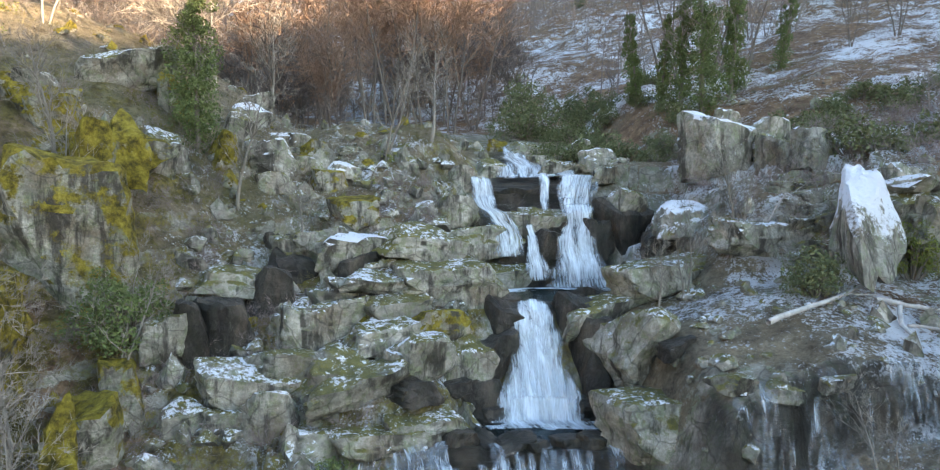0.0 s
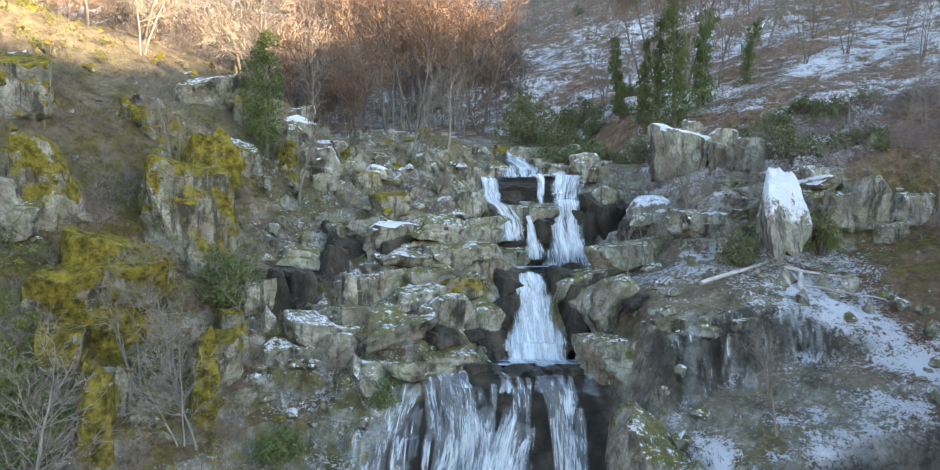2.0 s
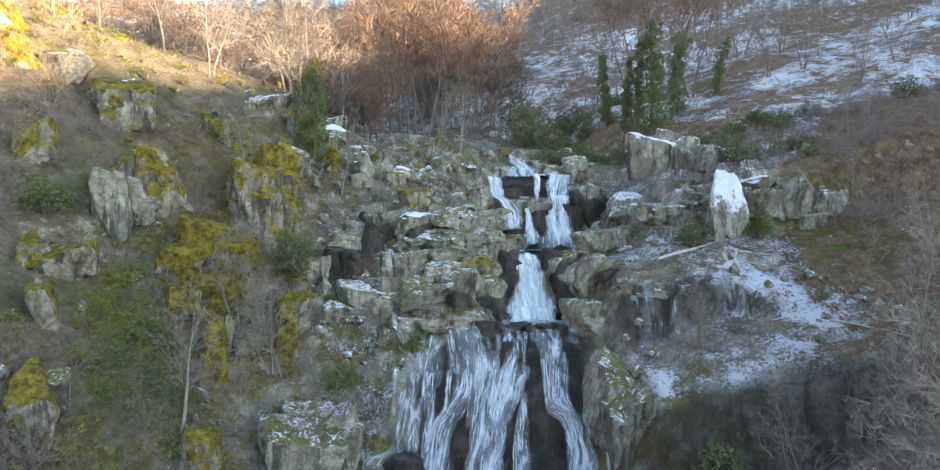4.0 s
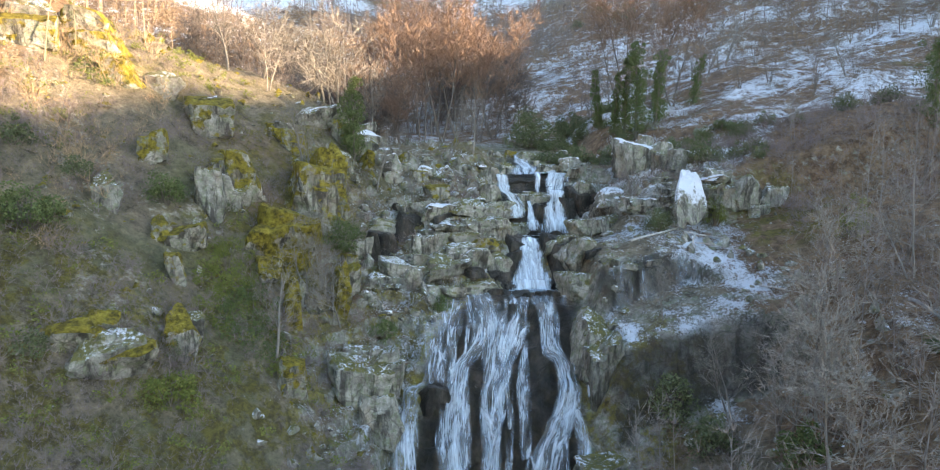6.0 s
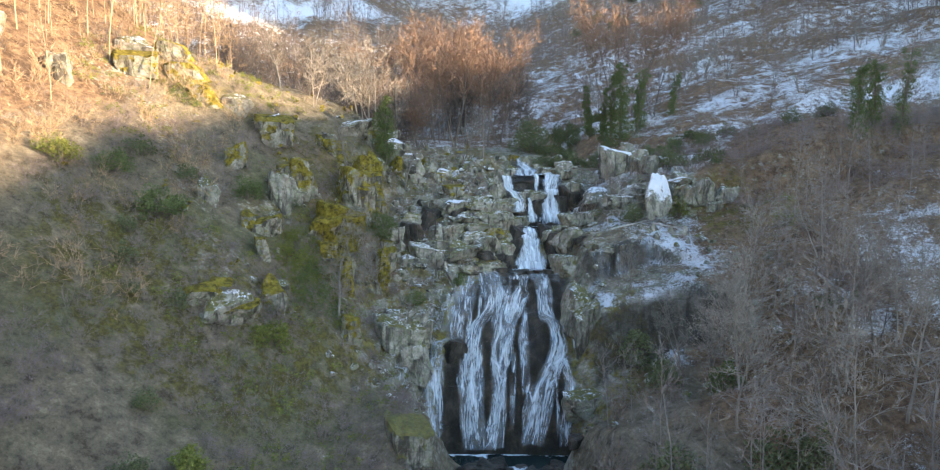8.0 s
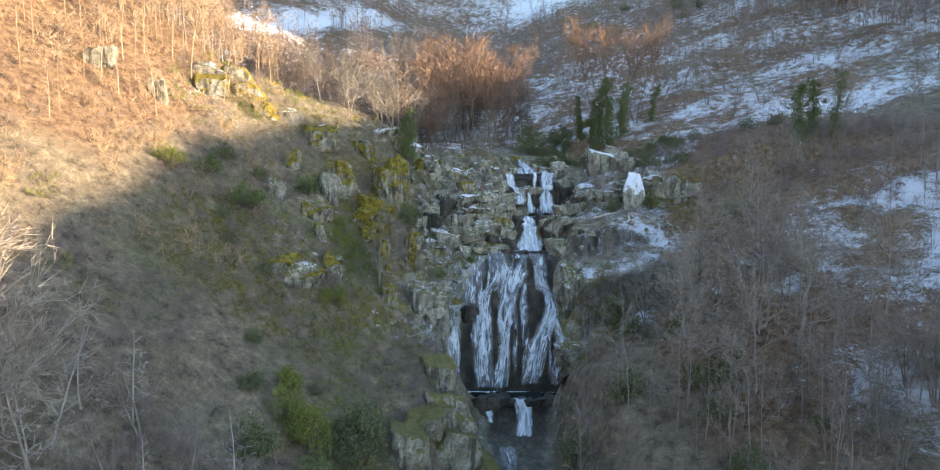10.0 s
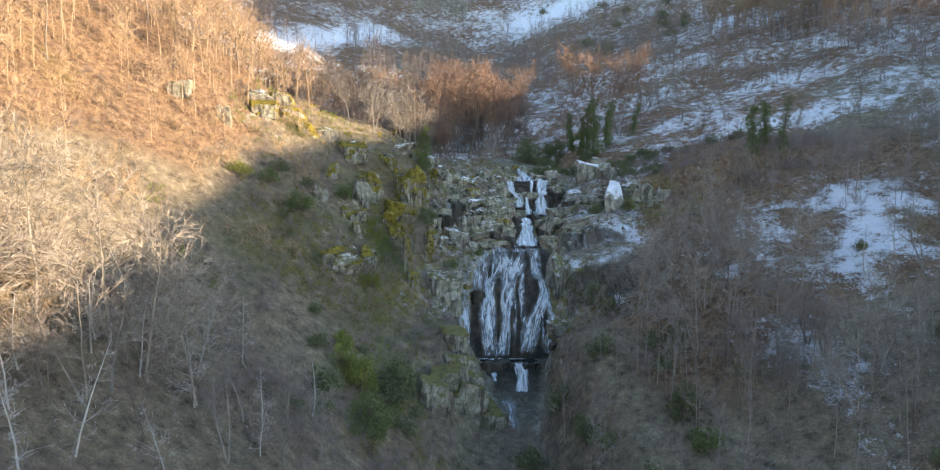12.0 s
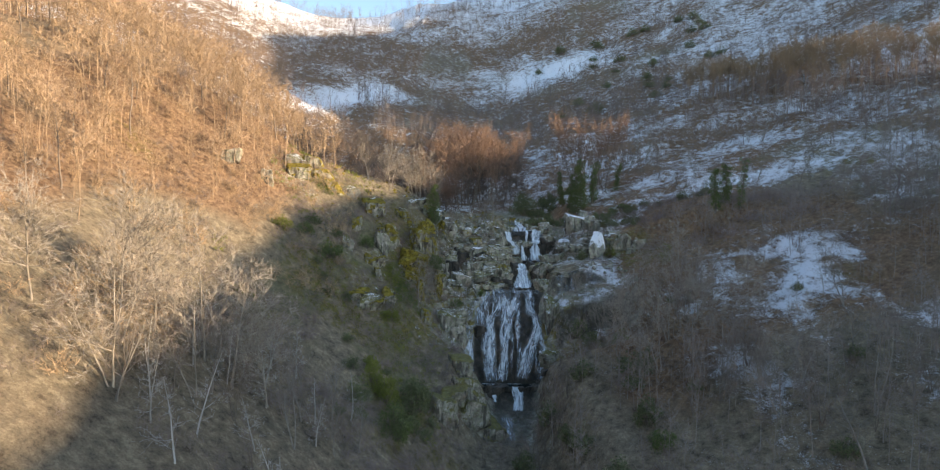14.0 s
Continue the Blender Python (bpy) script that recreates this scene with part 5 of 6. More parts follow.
stand(evergreen_bush("evergreen_bush", 38, 3.0, 3.0, BROOM, "yellow-green mossy bush low on the slope", 1500, 0.15), -17.6, -12.4)
stand(evergreen_bush("evergreen_bush", 39, 4.2, 4.0, EVERGREEN, "dark evergreen bush at the edge of the gorge", 1900, 0.17), -15.2, -17.5)
stand(evergreen_bush("evergreen_bush", 40, 2.8, 2.6, BROOM, "yellow-green mossy bush low on the slope", 1300, 0.15), -20.0, -9.0)
stand(evergreen_bush("evergreen_bush", 41, 3.2, 3.4, IVY, "dark green bush below the falls", 1500, 0.15), 17.5, 6.5)
ivy_drape(42, -34.2, 25.4, 2.4, 2.4, IVY, "sunlit green ivy over a crag", 2600)
stand(evergreen_bush("evergreen_bush", 43, 4.4, 2.4, BROOM, "sunlit green bush at the shadow's edge", 1700, 0.12), -37.2, 6.4)
stand(evergreen_bush("evergreen_bush", 44, 4.0, 2.2, IVY, "green bush on the brown slope", 1700, 0.12), -34.6, 9.6)

stand(evergreen_bush("evergreen_bush", 45, 4.2, 3.4, IVY, "olive green bush on the mossy bank", 2600, 0.12), -13.6, 25.6)
stand(evergreen_bush("evergreen_bush", 46, 1.6, 1.3, BROOM, "small bright green bush on a granite ledge", 900, 0.09), -6.9, 28.4)
stand(evergreen_bush("evergreen_bush", 47, 2.6, 1.8, IVY, "olive green bush on the mossy bank", 1500, 0.11), -9.6, 20.4)
stand(evergreen_bush("evergreen_bush", 48, 2.2, 1.6, IVY, "olive green bush on the mossy bank", 1300, 0.11), -4.9, 23.0)

stand(evergreen_bush("evergreen_bush", 49, 3.0, 5.0, EVERGREEN, "tall dark evergreen bush among leafless trees", 2000, 0.15), 18.2, -6.6)
stand(evergreen_bush("evergreen_bush", 50, 3.4, 4.6, EVERGREEN, "tall dark evergreen bush among leafless trees", 2000, 0.15), 16.0, -16.4)
stand(evergreen_bush("evergreen_bush", 51, 3.4, 3.6, EVERGREEN, "dark evergreen bush in the shaded gorge", 1800, 0.15), 6.8, -12.6)
stand(evergreen_bush("evergreen_bush", 52, 3.2, 3.2, IVY, "green bush among leafless trees", 1600, 0.15), 16.9, -21.3)
stand(evergreen_bush("evergreen_bush", 53, 2.8, 4.8, BROOM, "yellow-green ivy climbing a leafless tree", 1400, 0.11), 28.9, 22.4)
stand(evergreen_bush("evergreen_bush", 54, 3.4, 3.0, BROOM, "yellow-green mossy bush at the edge of the gorge", 1700, 0.12), -17.3, -11.9)
stand(evergreen_bush("evergreen_bush", 56, 5.2, 6.2, EVERGREEN, "tall dark evergreen bush at the edge of the gorge", 3000, 0.16), -14.0, -10.6)
stand(evergreen_bush("evergreen_bush", 57, 4.2, 5.4, BROOM, "tall yellow-green mossy bush at the edge of the gorge", 2400, 0.13), -17.2, -13.4)
stand(evergreen_bush("evergreen_bush", 58, 5.0, 5.0, IVY, "dark green bush at the edge of the gorge", 2400, 0.15), -15.6, -18.4)
stand(evergreen_bush("evergreen_bush", 59, 3.4, 3.8, BROOM, "yellow-green mossy bush low on the slope", 1700, 0.13), -19.4, -12.0)
stand(evergreen_bush("evergreen_bush", 55, 3.6, 3.4, EVERGREEN, "dark evergreen bush at the edge of the gorge", 1800, 0.15), -14.5, -15.2)

# dark shrubs above the cascade and junipers among the snowy rocks
scrub = np.random.default_rng(61)
SCRUB = [evergreen_bush("evergreen_bush", 70 + k, 2.6, 1.9, EVERGREEN, "dull green scrub bush above the cascade", 850, 0.125, "scrub bushes") for k in range(3)]
for k in range(38):
    x, y = (scrub.uniform(6, 17), scrub.uniform(47, 64)) if k % 2 else (scrub.uniform(15, 44), scrub.uniform(33, 43))
    m = place(x, y, scrub.uniform(0, 6.28), scrub.uniform(0.6, 1.3), 0.1)
    if k < 3:
        SCRUB[k].matrix_basis = m
    else:
        copy_scaled(SCRUB[k % 3], m)
for k in range(16):
    x, y = (scrub.uniform(-34, -20), scrub.uniform(-2, 26)) if k % 2 else (scrub.uniform(-24, -11), scrub.uniform(-26, -6))
    copy_scaled(SCRUB[k % 3], place(x, y, scrub.uniform(0, 6.28), scrub.uniform(0.6, 1.2), 0.1))

for k in range(10):
    x, y = scrub.uniform(14, 50), scrub.uniform(-40, 8)
    copy_scaled(SCRUB[k % 3], place(x, y, scrub.uniform(0, 6.28), scrub.uniform(0.7, 1.3), 0.1))

# dark growth in the gorge below the falls
for k in range(26):
    x, y = scrub.uniform(-12, 20), scrub.uniform(-52, -4)
    copy_scaled(SCRUB[k % 3], place(x, y, scrub.uniform(0, 6.28), scrub.uniform(1.1, 1.9), 0.1))

# dark evergreen shrubs far up the snowy slope
for k in range(30):
    x, y = scrub.uniform(20, 100), scrub.uniform(150, 250)
    if x > 85 and y < 170:
        y += 60
    copy_scaled(SCRUB[k % 3], place(x, y, scrub.uniform(0, 6.28), scrub.uniform(1.3, 2.6), 0.2))

# ---- fallen logs ----
LOG_BARK = bark_material("bleached_log", (0.30, 0.27, 0.24), (0.62, 0.60, 0.57))


def fallen_log(seed, x0, y0, x1, y1, r, up=0.25, twigs=3):
    rng = np.random.default_rng(seed)
    a = np.array([x0, y0, hat(x0, y0) + up])
    b = np.array([x1, y1, hat(x1, y1) + up + 0.15])
    n, segs, twig = 8, [], []
    pts = [a + (b - a) * k / n + rng.normal(0, 0.05, 3) for k in range(n + 1)]
    for k in range(n):
        segs.append((*pts[k], *pts[k + 1], r * (1 - 0.06 * k), r * (1 - 0.06 * (k + 1))))
    for k in range(twigs):
        q = pts[rng.integers(3, n)]
        limb(rng, twig, q, unit(b - a + rng.normal(0, 2.0, 3)), rng.uniform(0.8, 1.8), r * 0.35, 3, 0.15, 0.05)
    root = tagged(new("fallen_log"), "bleached bare fallen trunk lying on the snowy ledge", "log", "fallen logs")
    put_part("stem", mesh_from("stem", *long_tube(pts, [r * (1 - 0.06 * k) for k in range(n + 1)]), LOG_BARK), root)
    if twig:
        put_part("branchlets", mesh_from("branchlets", *tubes(twig, 4), LOG_BARK), root, "", "stuff")
    return root


fallen_log(1, 11.3, 24.8, 16.9, 27.5, 0.13, 0.6)
fallen_log(2, 16.3, 26.4, 19.6, 25.8, 0.12, 0.45)
fallen_log(3, 17.2, 26.5, 15.8, 22.0, 0.10, 0.45)
fallen_log(4, 14.0, 27.4, 16.6, 27.0, 0.06)
fallen_log(5, 17.0, 25.4, 20.5, 24.0, 0.07)
fallen_log(6, 27.6, 13.0, 28.2, 7.0, 0.14)
fallen_log(7, 13.0, 31.2, 15.6, 32.6, 0.06)
fallen_log(8, 20.0, 19.0, 23.5, 16.0, 0.09)
fallen_log(9, 12.5, 12.5, 14.5, 12.4, 0.10)


# ---- single bare trees ----
rng = np.random.default_rng(11)
GREY = [tree_thing("bare_tree", (100 + k, 9.5, 1 + k % 2, 18, 8, 6, 1.0, 1.0, 0.25), BARK_GREY, BARK_GREY, "leafless tree with pale grey bark on the slope", "pale leafless trees") for k in range(3)]
HERO = [tree_thing("bare_tree", (140 + k, 11.5, 1 + k % 2, 26, 9, 9, 1.25, 0.72, 0.22, (0.44, 0.20), 0.019), BARK_PALE, BARK_PALE, "large pale leafless tree with spreading crown", "large pale trees") for k in range(2)]
SLIM = [tree_thing("bare_tree", (150 + k, 9.0, 1, 26, 4, 2, 1.45, 0.70, 0.12, (0.30, 0.30), 0.024), BARK_WHITE, BARK_WHITE, "slim white-barked leafless tree with short side branches", "white-barked trees") for k in range(3)]
TALL = [tree_thing("bare_tree", (110 + k, 11.0, 1, 16, 7, 7, 0.75, 0.8, 0.4), BARK_BROWN, TWIG_TAN, "tall slim leafless tree on the sunlit hillside", "hillside trees") for k in range(3)]
BROWN = [tree_thing("bare_tree", (120 + k, 8.0, 3, 18, 6, 7, 0.9, 0.8, 0.25), BARK_BROWN, TWIG_BROWN, "many-stemmed leafless brown tree in the thicket", "brown leafless trees") for k in range(3)]
RUST = [tree_thing("bare_tree", (130 + k, 10.0, 2, 24, 8, 10, 0.8, 0.6, 0.4, (0.40, 0.16), 0.019), BARK_BROWN, TWIG_EMBER, "leafless tree with rust-coloured twigs behind the falls", "rusty leafless trees") for k in range(3)]
used = {}


def grow(kinds, x, y, size=1.0):
    """The next tree of a kind: the model itself first, then copies."""
    key = kinds[0].name
    k = used.get(key, 0)
    used[key] = k + 1
    m = place(x, y, rng.uniform(0, 6.28), size, 0.1)
    if k < len(kinds):
        kinds[k].matrix_basis = m
    else:
        copy_scaled(kinds[k % len(kinds)], m)


def off_water(x, y, room=1.5):
    return abs(x - float(stream_x(y))) > float(floor_half(y)) + room


for x, y, s in ((-18.2, 29.0, 0.75), (-16.8, 28.0, 0.6), (-12.1, 34.3, 0.68), (-8.4, 33.0, 0.5), (-5.4, 41.7, 0.8), (-2.5, 44.0, 0.8), (12.9, 32.2, 0.55), (12.4, 31.6, 0.45), (-15.6, 12.0, 0.7),
                (-16.0, 20.0, 0.6), (-13.0, 24.0, 0.55), (-10.0, 15.0, 0.6), (-31.0, -36.0, 0.9), (-35.0, -46.0, 0.8), (-24.5, -28.0, 0.7),
                (-22.0, -24.0, 0.75), (-26.0, -22.0, 0.7), (-20.5, -30.0, 0.7), (-18.5, -26.0, 0.7), (-23.5, -34.0, 0.8), (13.0, 20.5, 0.35), (12.2, 18.0, 0.5), (15.4, 12.0, 0.7), (17.5, 10.0, 0.75), (-13.8, 19.6, 0.55), (-15.2, 19.0, 0.6), (-12.6, 18.6, 0.5), (8.8, 30.5, 0.4), (10.2, 31.0, 0.45)):
    grow(GREY, x, y, s)
for x, y, s in ((-20.5, 48.0, 1.15), (-18.6, 47.0, 1.0), (-26.0, 42.0, 1.0), (-29.0, 40.0, 1.0), (-15.5, 52.0, 1.05)):
    grow(GREY, x, y, s)

for x, y, s in ((-30.5, -32.0, 1.1), (-34.3, -31.0, 1.2), (-37.5, -34.0, 1.1), (-32.0, -38.0, 0.85), (-14.6, 20.6, 0.5), (-13.2, 18.4, 0.45), (19.6, 9.6, 0.85), (22.8, -1.0, 0.9), (22.5, 15.0, 0.75), (26.0, 6.0, 0.8), (17.0, 3.0, 0.75), (28.5, 2.0, 0.85), (25.0, -5.0, 0.85), (29.5, 16.0, 0.75), (15.0, -2.0, 0.7), (20.0, -7.5, 0.8), (34.0, -3.0, 0.8), (27.0, -13.0, 0.8), (35.5, -16.0, 0.8), (30.0, -22.0, 0.8), (-27.5, -30.5, 0.8), (-39.0, -38.0, 1.0), (-42.0, -33.0, 1.0), (-36.0, -45.0, 0.95), (-45.0, -42.0, 0.9)):
    grow(HERO, x, y, s)

for x, y, s in ((-17.7, 45.5, 1.0), (-19.6, 46.6, 0.8), (-24.0, 38.0, 0.75)):
    grow(HERO, x, y, s)
# tall crowns that rise out of the shade behind the falls
for x, y, s in ((-13.5, 66.0, 1.75), (-10.5, 70.0, 2.0), (-7.5, 67.0, 1.95), (-5.0, 71.0, 2.1), (-2.0, 69.0, 1.9), (0.5, 73.0, 1.8), (-8.0, 78.0, 2.0), (-3.0, 80.0, 2.0), (-12.0, 76.0, 1.8), (-17.5, 70.0, 1.6), (-9.0, 74.0, 2.0),
                (17.2, 60.0, 1.6), (19.5, 61.5, 1.75), (22.0, 60.5, 1.75), (24.5, 59.0, 1.55)):
    grow(RUST, x, y, s)

# pale slim trees on both lower slopes
for k in range(38):
    x, y = (rng.uniform(-36, -20), rng.uniform(-50, -20)) if k < 20 else (rng.uniform(13, 54), rng.uniform(-48, 12))
    grow(SLIM if k < 20 or k % 3 == 0 else GREY, x, y, rng.uniform(0.65, 0.95))

# woods on the sunlit hillside
k = 0
while k < 50:
    x, y = rng.uniform(-105, -30), rng.uniform(-70, 42)
    up = hat(x, y)
    if up < 26 + 0.12 * y or rng.uniform() > 0.25 + 0.75 * float(sstep(30, 44, up)):
        continue
    grow(TALL, x, y, rng.uniform(0.65, 1.1))
    k += 1
# brown thicket below the right bank and along the gorge
k = 0
while k < 58:
    x, y = rng.uniform(6, 62), rng.uniform(-75, 30)
    if y > 16 and x < 24 or not off_water(x, y, 4) or (32 < x < 64 and -16 < y < 26 and rng.uniform() < 0.92):
        continue
    grow(BROWN, x, y, rng.uniform(0.55, 1.0))
    k += 1
k = 0
while k < 14:
    x, y = rng.uniform(-38, -6), rng.uniform(-60, -4)
    if not off_water(x, y, 3) or (x > -23 and y > -25):
        continue
    grow(BROWN, x, y, rng.uniform(0.5, 0.85))
    k += 1
# leafless trees that close over the stream below the falls
for x, y, s in ((4.6, 1.4, 0.5), (6.2, -1.6, 0.6), (4.9, -4.4, 0.6), (7.6, -5.4, 0.7), (2.6, -6.2, 0.6), (5.8, -8.6, 0.7), (0.4, -8.4, 0.6), (-1.6, -6.6, 0.55), (3.0, -11.4, 0.75), (-2.4, -12.0, 0.7), (7.4, 2.6, 0.5), (3.8, -1.8, 0.45), (-4.4, -9.6, 0.6)):
    grow(BROWN, x, y, s)
# thin trees standing in the snowy pasture
k = 0
while k < 44:
    x, y = rng.uniform(12, 92), rng.uniform(36, 100)
    if float(snow_field(x, y)) < 0.5 or vnoise(x / 9, y / 9, 96) < 0.45:
        continue
    grow(BROWN if k % 3 else GREY, x, y, rng.uniform(0.5, 0.9))
    k += 1
# rusty wood behind the falls
k = 0
while k < 14:
    x, y = rng.uniform(-40, 8), rng.uniform(50, 92)
    if x > -12 and y < 54 or not off_water(x, y, 1) or (x < -24 and y < 56):
        continue
    grow(RUST, x, y, rng.uniform(0.7, 1.05))
    k += 1


# ---- growth that nobody could count ----
def joined(name, models, spots, mat, label, category):
    """Many small plants in one mesh: rows of x, y, size."""
    vs, fs, n = [], [], 0
    spots = np.array(spots)
    zs = height(spots[:, 0], spots[:, 1])
    for k, (x, y, s) in enumerate(spots):
        v, f = models[k % len(models)]
        a = (k * 2.399) % 6.283
        c, d = math.cos(a) * s, math.sin(a) * s
        vs.append(np.stack([v[:, 0] * c - v[:, 1] * d + x, v[:, 0] * d + v[:, 1] * c + y, v[:, 2] * s + zs[k]], 1))
        fs.append(f + n)
        n += len(v)
    return tagged(new(name, mesh_from(name, np.concatenate(vs), np.concatenate(fs), mat, False)), label, category, "", "stuff")


def shrub(seed, stems, twigs, tall=1.0, r=0.012):
    g = np.random.default_rng(seed)
    segs = []
    for s in range(stems):
        d = unit(np.array([g.normal(0, 0.6), g.normal(0, 0.6), 1.0]))
        line = limb(g, segs, np.array([g.normal(0, 0.15), g.normal(0, 0.15), -0.1]), d, tall * g.uniform(0.6, 1.1), r, 2, 0.2, 0.05)
        for t in range(twigs):
            q, e, rr = line[g.integers(0, 2)]
            limb(g, segs, q, sideways(g, e, g.uniform(0.4, 1.0)), tall * g.uniform(0.25, 0.55), r * 0.7, 1, 0.1, 0.05)
    return strips(segs, seed)


BRUSH = [shrub(300 + k, 8, 11, 1.0, 0.0105) for k in range(6)]
FINE = [shrub(330 + k, 7, 10, 1.0, 0.0105) for k in range(6)]
left_spots, right_spots = [], []
while len(left_spots) < 1000:
    x, y = rng.uniform(-75, -5), rng.uniform(-75, 48)
    if (y > 22 and x > -16 and rng.uniform() < 0.8) or not off_water(x, y, 3 if y > 1 else 0) or vnoise(x / 6, y / 6, 91) < 0.42 or (-23 < x < -8 and -28 < y < -3 and rng.uniform() < 0.7):
        continue
    left_spots.append((x, y, rng.uniform(0.7, 1.9) * (0.55 if y > 8 and x > -24 else 1.0)))
while len(right_spots) < 700:
    x, y = rng.uniform(0, 75), rng.uniform(-70, 62)
    bench = 8 < x < 24 and 15 < y < 34
    glade = 32 < x < 64 and -16 < y < 26
    if not off_water(x, y, 3 if y > 1 else 0) or ((bench or glade) and rng.uniform() < 0.96) or float(snow_field(x, y)) > 0.3 or (y > 30 and x < 44 and rng.uniform() < 0.8) or vnoise(x / 6, y / 6, 93) < 0.36:
        continue
    right_spots.append((x, y, rng.uniform(0.8, 2.2) * (0.5 if y > 12 and x < 40 else 1.0)))
hill_spots = []
while len(hill_spots) < 700:
    x, y = rng.uniform(-85, -28), rng.uniform(-65, 36)
    if vnoise(x / 5, y / 5, 94) > 0.5 and hat(x, y) > 12:
        hill_spots.append((x, y, rng.uniform(1.0, 2.6)))
joined("brushwood", BRUSH, hill_spots, TWIG_RUST, "russet leafless brush on the sunlit hill", "brush")
joined("brushwood", BRUSH, left_spots, TWIG_BROWN, "purplish brown leafless brush on the slope", "brush")
joined("brushwood", BRUSH, right_spots, TWIG_BROWN, "brown leafless brush below the snowy ledges", "brush")
fine_spots = []
while len(fine_spots) < 1250:
    x, y = rng.uniform(-38, -8), rng.uniform(-30, 30)
    if off_water(x, y, 3 if y > 1 else 0) and vnoise(x / 5, y / 5, 92) > 0.40 and not (x > -15 and y > 14):
        fine_spots.append((x, y, rng.uniform(0.8, 1.5)))
while len(fine_spots) < 2100:
    x, y = rng.uniform(-22, -2), rng.uniform(9, 40)
    if off_water(x, y, 2.0) and vnoise(x / 3, y / 3, 90) > 0.45:
        fine_spots.append((x, y, rng.uniform(0.35, 1.0)))
while len(fine_spots) < 2450:
    x, y = rng.uniform(13, 66), rng.uniform(31, 47)
    if float(snow_field(x, y)) < 0.4 and vnoise(x / 4, y / 3, 89) > 0.42:
        fine_spots.append((x, y, rng.uniform(0.6, 1.3)))
while len(fine_spots) < 2850:
    x, y = rng.uniform(22, 58), rng.uniform(6, 41)
    if float(snow_field(x, y)) < 0.3 and not (x < 26 and y < 32) and not (x > 32 and y < 24 and rng.uniform() < 0.8) and vnoise(x / 5, y / 5, 85) > 0.34:
        fine_spots.append((x, y, rng.uniform(1.0, 2.0)))
while len(fine_spots) < 3350:
    x, y = rng.uniform(8, 95), rng.uniform(36, 120)
    if float(snow_field(x, y)) > 0.4 and vnoise(x / 6, y / 3, 86) > 0.5:
        fine_spots.append((x, y, rng.uniform(0.4, 1.1)))
joined("brushwood", FINE, fine_spots, TWIG_PLUM, "fine plum-brown leafless brush among mossy rocks", "brush")
broom = []
while len(broom) < 300:
    x, y = rng.uniform(-44, -3), rng.uniform(-14, 44)
    if off_water(x, y, 3) and vnoise(x / 7, y / 7, 97) > 0.55:
        broom.append((x, y, rng.uniform(0.5, 1.3)))
g = np.random.default_rng(5)
TUFT = [leaf_cloud(g, clump_points(g, 110, g.normal(0, 0.4, (6, 3)) * np.array([1, 1, 0.3]) + np.array([0, 0, 0.15]), np.full(6, 0.25)), 0.075) for k in range(3)]
joined("heath", TUFT, broom, BROOM, "low yellow-green heath on the slope", "heath")


def far_tree(seed, boughs=16, twigs=4, tall=8.5, lows=1, r=0.085, tw=0.024, steps=4, arms=0.05):
    g = np.random.default_rng(seed)
    stem, segs = [], []
    line = limb(g, stem, np.array([0, 0, -0.3]), np.array([0, 0, 1.0]), tall, r, steps, 0.05, 0.05, 0.35)
    for k in range(boughs):
        q, d, rr = line[g.integers(min(lows, 2) * steps // 4, steps)]
        q = q - np.array([0, 0, g.uniform(0, 1.8 if steps == 4 else 0.42 * tall)])
        arm = limb(g, segs, q, sideways(g, d, g.uniform(0.5, 1.15)), g.uniform(1.4, 3.2), arms, 2, 0.2, 0.14, 0.4)
        for e in range(twigs):
            p, ad, ar = arm[g.integers(0, 2)]
            limb(g, segs, p, sideways(g, ad, g.uniform(0.3, 1.0)), g.uniform(0.6, 1.6), tw, 1, 0.1, 0.1, 0.4)
    a, b = tubes(stem, 3), strips(segs, seed)
    return np.concatenate([a[0], b[0]]), np.concatenate([split(a[1]), b[1] + len(a[0])])


FAR = [far_tree(400 + k, 8, 5, 8.5, 1, 0.09, 0.045, 2) for k in range(6)]
POLE = [far_tree(460 + k, 19, 8, 11.0, 2, 0.072, 0.036) for k in range(6)]
WOOD = [far_tree(420 + k, 20, 10, 9.5, 1, 0.07, 0.017, 4, 0.03) for k in range(6)]
BUSHY = [far_tree(440 + k, 23, 10, 8.0, 0, 0.06, 0.031) for k in range(6)]
spots = []
while len(spots) < 1250:
    x, y = rng.uniform(-125, -34), rng.uniform(-85, 52)
    up = hat(x, y)
    if up < 25 + 0.16 * y or rng.uniform() > 0.12 + 0.88 * float(sstep(27, 42, up - 0.1 * y)) or vnoise(x / 6, y / 6, 101) < 0.3:
        continue
    spots.append((x, y, rng.uniform(0.6, 1.05)))
joined("hill_woods", POLE, spots, TWIG_TAN, "sunlit rust-brown leafless woods on the hilltop", "woodland")
spots = []
while len(spots) < 430:
    x, y = rng.uniform(-66, 14), rng.uniform(52, 112)
    if (x > -12 and y < 56) or vnoise(x / 11, y / 11, 98) < 0.32 + 0.03 * max(0, x) or float(snow_field(x, y)) > 0.2 or not off_water(x, y, 1) or (x < -24 and y < 58):
        continue
    spots.append((x, y, rng.uniform(0.65, 1.15)))
joined("rusty_woods", BUSHY, spots, TWIG_WINE, "rust-brown leafless woods behind the falls", "woodland")
spots = []
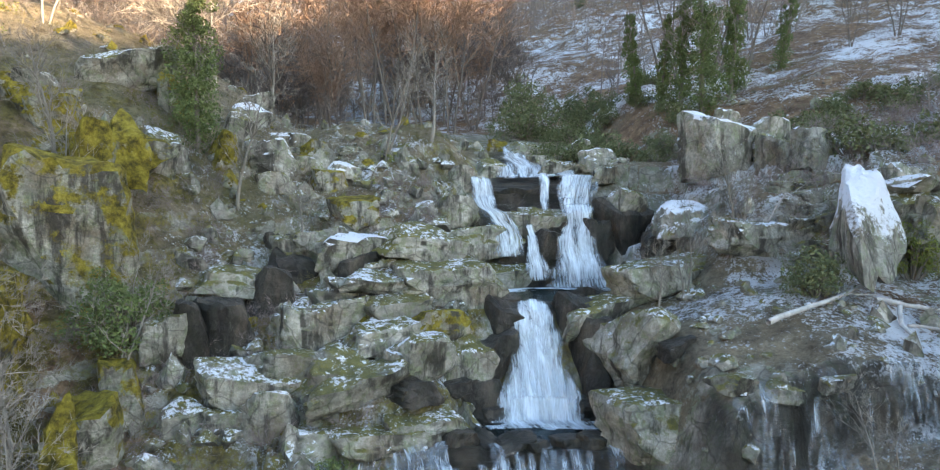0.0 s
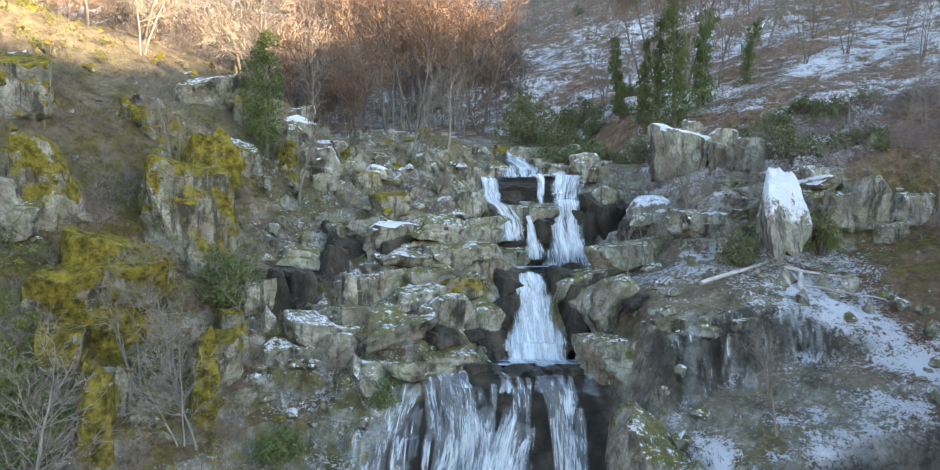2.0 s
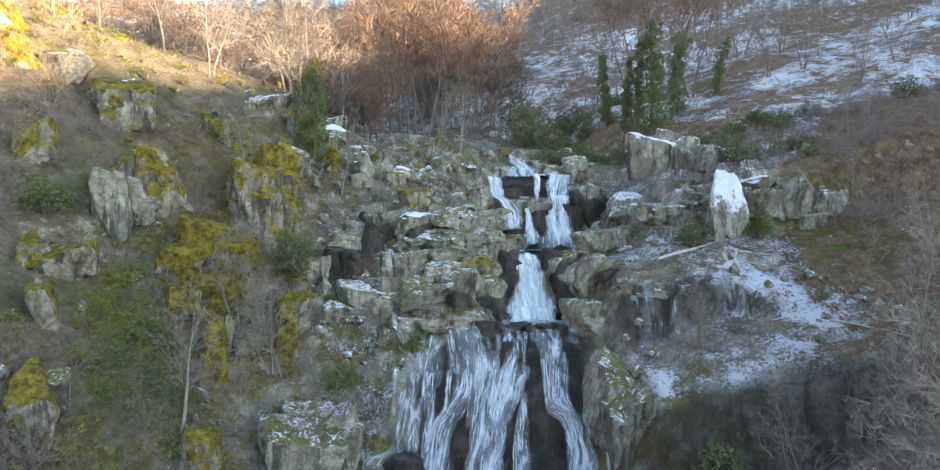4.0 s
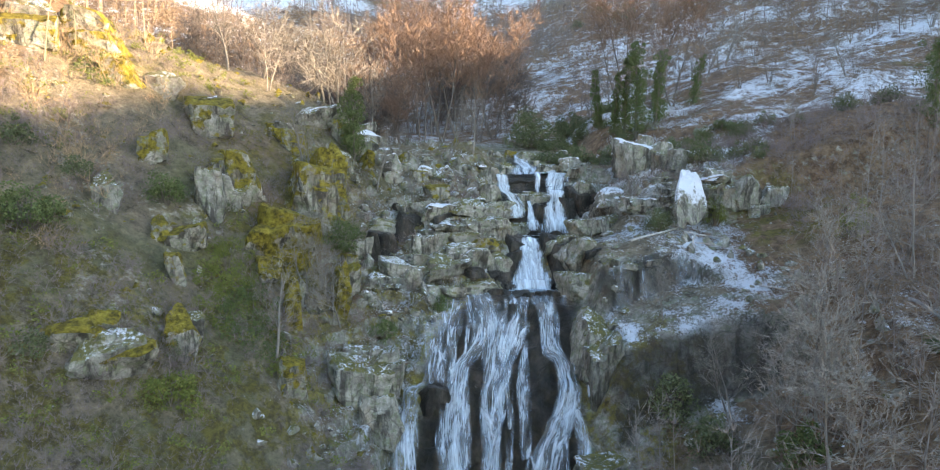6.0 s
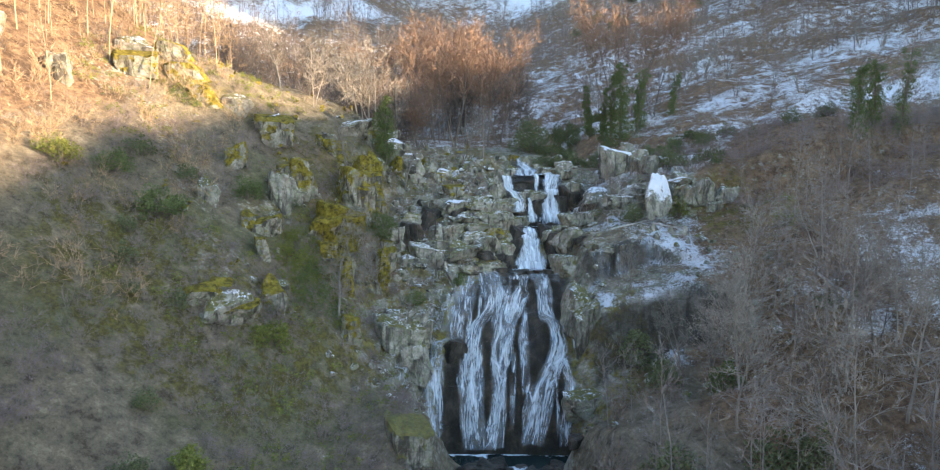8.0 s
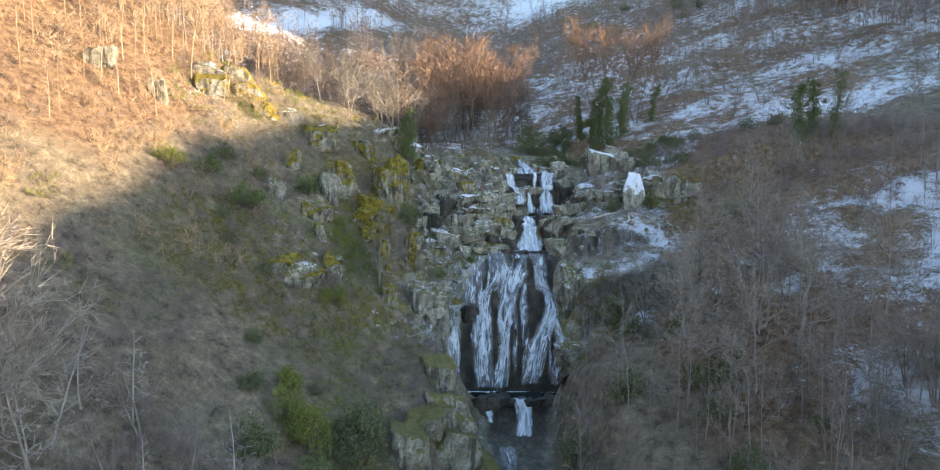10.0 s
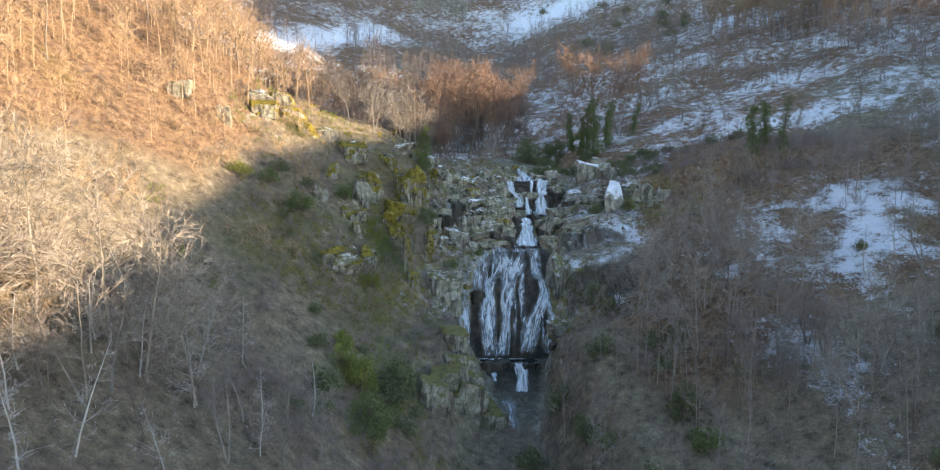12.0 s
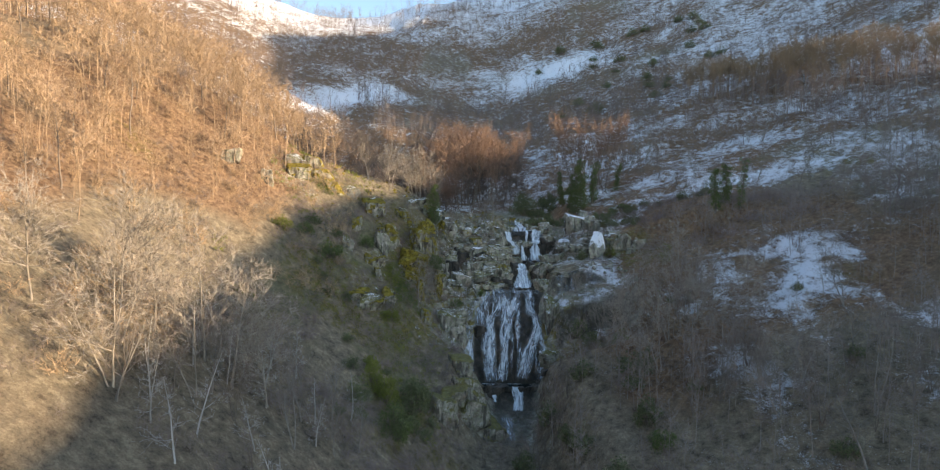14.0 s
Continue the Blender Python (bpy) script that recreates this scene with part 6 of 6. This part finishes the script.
while len(spots) < 480:
    x, y = rng.uniform(1, 75), rng.uniform(-85, 32)
    if y > 14 and x < 25 or (20 < x < 62 and y > 25 and rng.uniform() < 0.6) or (12 < x < 36 and -8 < y < 28 and rng.uniform() < 0.6) or (22 < x < 42 and -32 < y < -8 and rng.uniform() < 0.55) or not off_water(x, y, 4 if y > 1 else 0) or (32 < x < 64 and -16 < y < 26 and rng.uniform() < 0.88) or float(snow_field(x, y)) > 0.3:
        continue
    spots.append((x, y, rng.uniform(0.5, 0.9)))
while len(spots) < 860:
    x, y = rng.uniform(22, 92), rng.uniform(-20, 40)
    if float(snow_field(x, y)) > 0.3 or (x < 26 and y > 12) or (x < 62 and y > 25 and rng.uniform() < 0.6) or (x < 36 and -8 < y < 28 and rng.uniform() < 0.6) or (32 < x < 64 and -16 < y < 26 and rng.uniform() < 0.85):
        continue
    spots.append((x, y, rng.uniform(0.5, 0.85) * (0.6 if y > 28 else 1.0)))
joined("thicket", WOOD, spots, TWIG_GREY, "grey-brown leafless thicket on the shaded slope", "woodland")
spots = []
while len(spots) < 4600:
    y = 62 + 330 * rng.uniform() ** 1.3
    x = rng.uniform(-0.52, 0.78) * (y + 100)
    if (float(snow_field(x, y)) > 0.3 and rng.uniform() < 0.86) or (x < 8 and y < 80 and x > -14) or rng.uniform() > float(wooded(x, y)) or (x > 116 and y < 112):
        continue
    spots.append((x, y, rng.uniform(0.6, 1.1)))
joined("far_woods", FAR, spots, TWIG_FAR, "leafless brown woodland on the snowy far hillside", "woodland")
spots = []
while len(spots) < 650:
    x, y = rng.uniform(60, 190), rng.uniform(-60, 110)
    if x < 75 and y > 20 or x > 104 and y > 40:
        continue
    spots.append((x, y, rng.uniform(0.7, 1.1)))
joined("far_woods", FAR, spots, TWIG_FAR, "leafless brown woodland climbing the ridge", "woodland")

spots = []
while len(spots) < 300:
    x, y = rng.uniform(62, 132), rng.uniform(58, 128)
    if abs(x + y - 190) < 17 * rng.uniform(0.3, 1.0):
        spots.append((x, y, rng.uniform(0.8, 1.1)))
joined("belt_woods", POLE, spots, TWIG_TAN, "tan leafless trees with sunlit crowns on the far slope", "woodland")

# dry grass on the ledges
g = np.random.default_rng(9)
BLADES = []
for k in range(4):
    rows = []
    for e in range(9):
        base = np.array([g.normal(0, 0.16), g.normal(0, 0.16), -0.05])
        limb(g, rows, base, unit(np.array([g.normal(0, 0.5), g.normal(0, 0.5), 1.0])), g.uniform(0.15, 0.42), 0.012, 2, 0.2, -0.2, 0.3)
    BLADES.append(strips(rows, k))
GRASS = leaf_material("dry_grass", (0.12, 0.11, 0.05), (0.25, 0.21, 0.11))
spots = []
while len(spots) < 4600:
    x, y = g.uniform(-34, 30), g.uniform(4, 66)
    if 8 < x < 24 and 14 < y < 32 and g.uniform() < 0.7:
        continue
    if off_water(x, y, 1.0) and vnoise(x / 3, y / 3, 95) > 0.42:
        spots.append((x, y, g.uniform(0.6, 1.5)))
while len(spots) < 6200:
    x, y = g.uniform(-17, 0), g.uniform(19, 47)
    if off_water(x, y, 1.0) and vnoise(x / 2, y / 2, 85) > 0.42:
        spots.append((x, y, g.uniform(0.6, 1.5)))
joined("dry_grass", BLADES, spots, GRASS, "tufts of dry straw-coloured grass between the rocks", "grass")

# small stones strewn over the rocky ground
def stone_shape(seed):
    h = np.random.default_rng(seed)
    bm = bmesh.new()
    bmesh.ops.create_icosphere(bm, subdivisions=2, radius=1.0)
    u = np.array([v.co for v in bm.verts])
    f = np.array([[v.index for v in q.verts] for q in bm.faces])
    bm.free()
    n = h.normal(0, 1, (9, 3))
    n /= np.linalg.norm(n, axis=1)[:, None]
    c = np.maximum(u @ n.T, 0.05) / h.uniform(0.35, 0.6, 9)
    return u * ((c ** 18).sum(1) ** (-1 / 18))[:, None] * np.array([1.0, 0.8, 0.65]), f


STONES = [stone_shape(500 + k) for k in range(6)]
for mat, count, label in ((ROCKS["frost"][0], 170, "angular granite rubble dusted with snow on the ledges"), (ROCKS["brown"][0], 130, "brown angular rubble between the ledges")):
    spots = []
    while len(spots) < count:
        x, y = g.uniform(-13, 0.5), g.uniform(21, 43)
        if off_water(x, y, 0.8):
            spots.append((x, y, 0.35 + 0.75 * g.uniform() ** 1.5))
    joined("loose_stones", STONES, spots, mat, label, "stones")
for mat, count, low, label in ((ROCKS["grey"][0], 420, -24, "small grey granite stones strewn on the slope"), (ROCKS["frost"][0], 240, -16, "small snow-capped stones among the ledges"), (ROCKS["moss"][0], 200, -40, "small moss-covered stones on the slope")):
    spots = []
    while len(spots) < count:
        x, y = g.uniform(low, -4 if low < -30 else 26), g.uniform(6, 54)
        if off_water(x, y, 0.6) and vnoise(x / 4, y / 4, 96) > 0.38:
            spots.append((x, y, 0.25 + 0.7 * g.uniform() ** 2))
    joined("loose_stones", STONES, spots, mat, label, "stones")
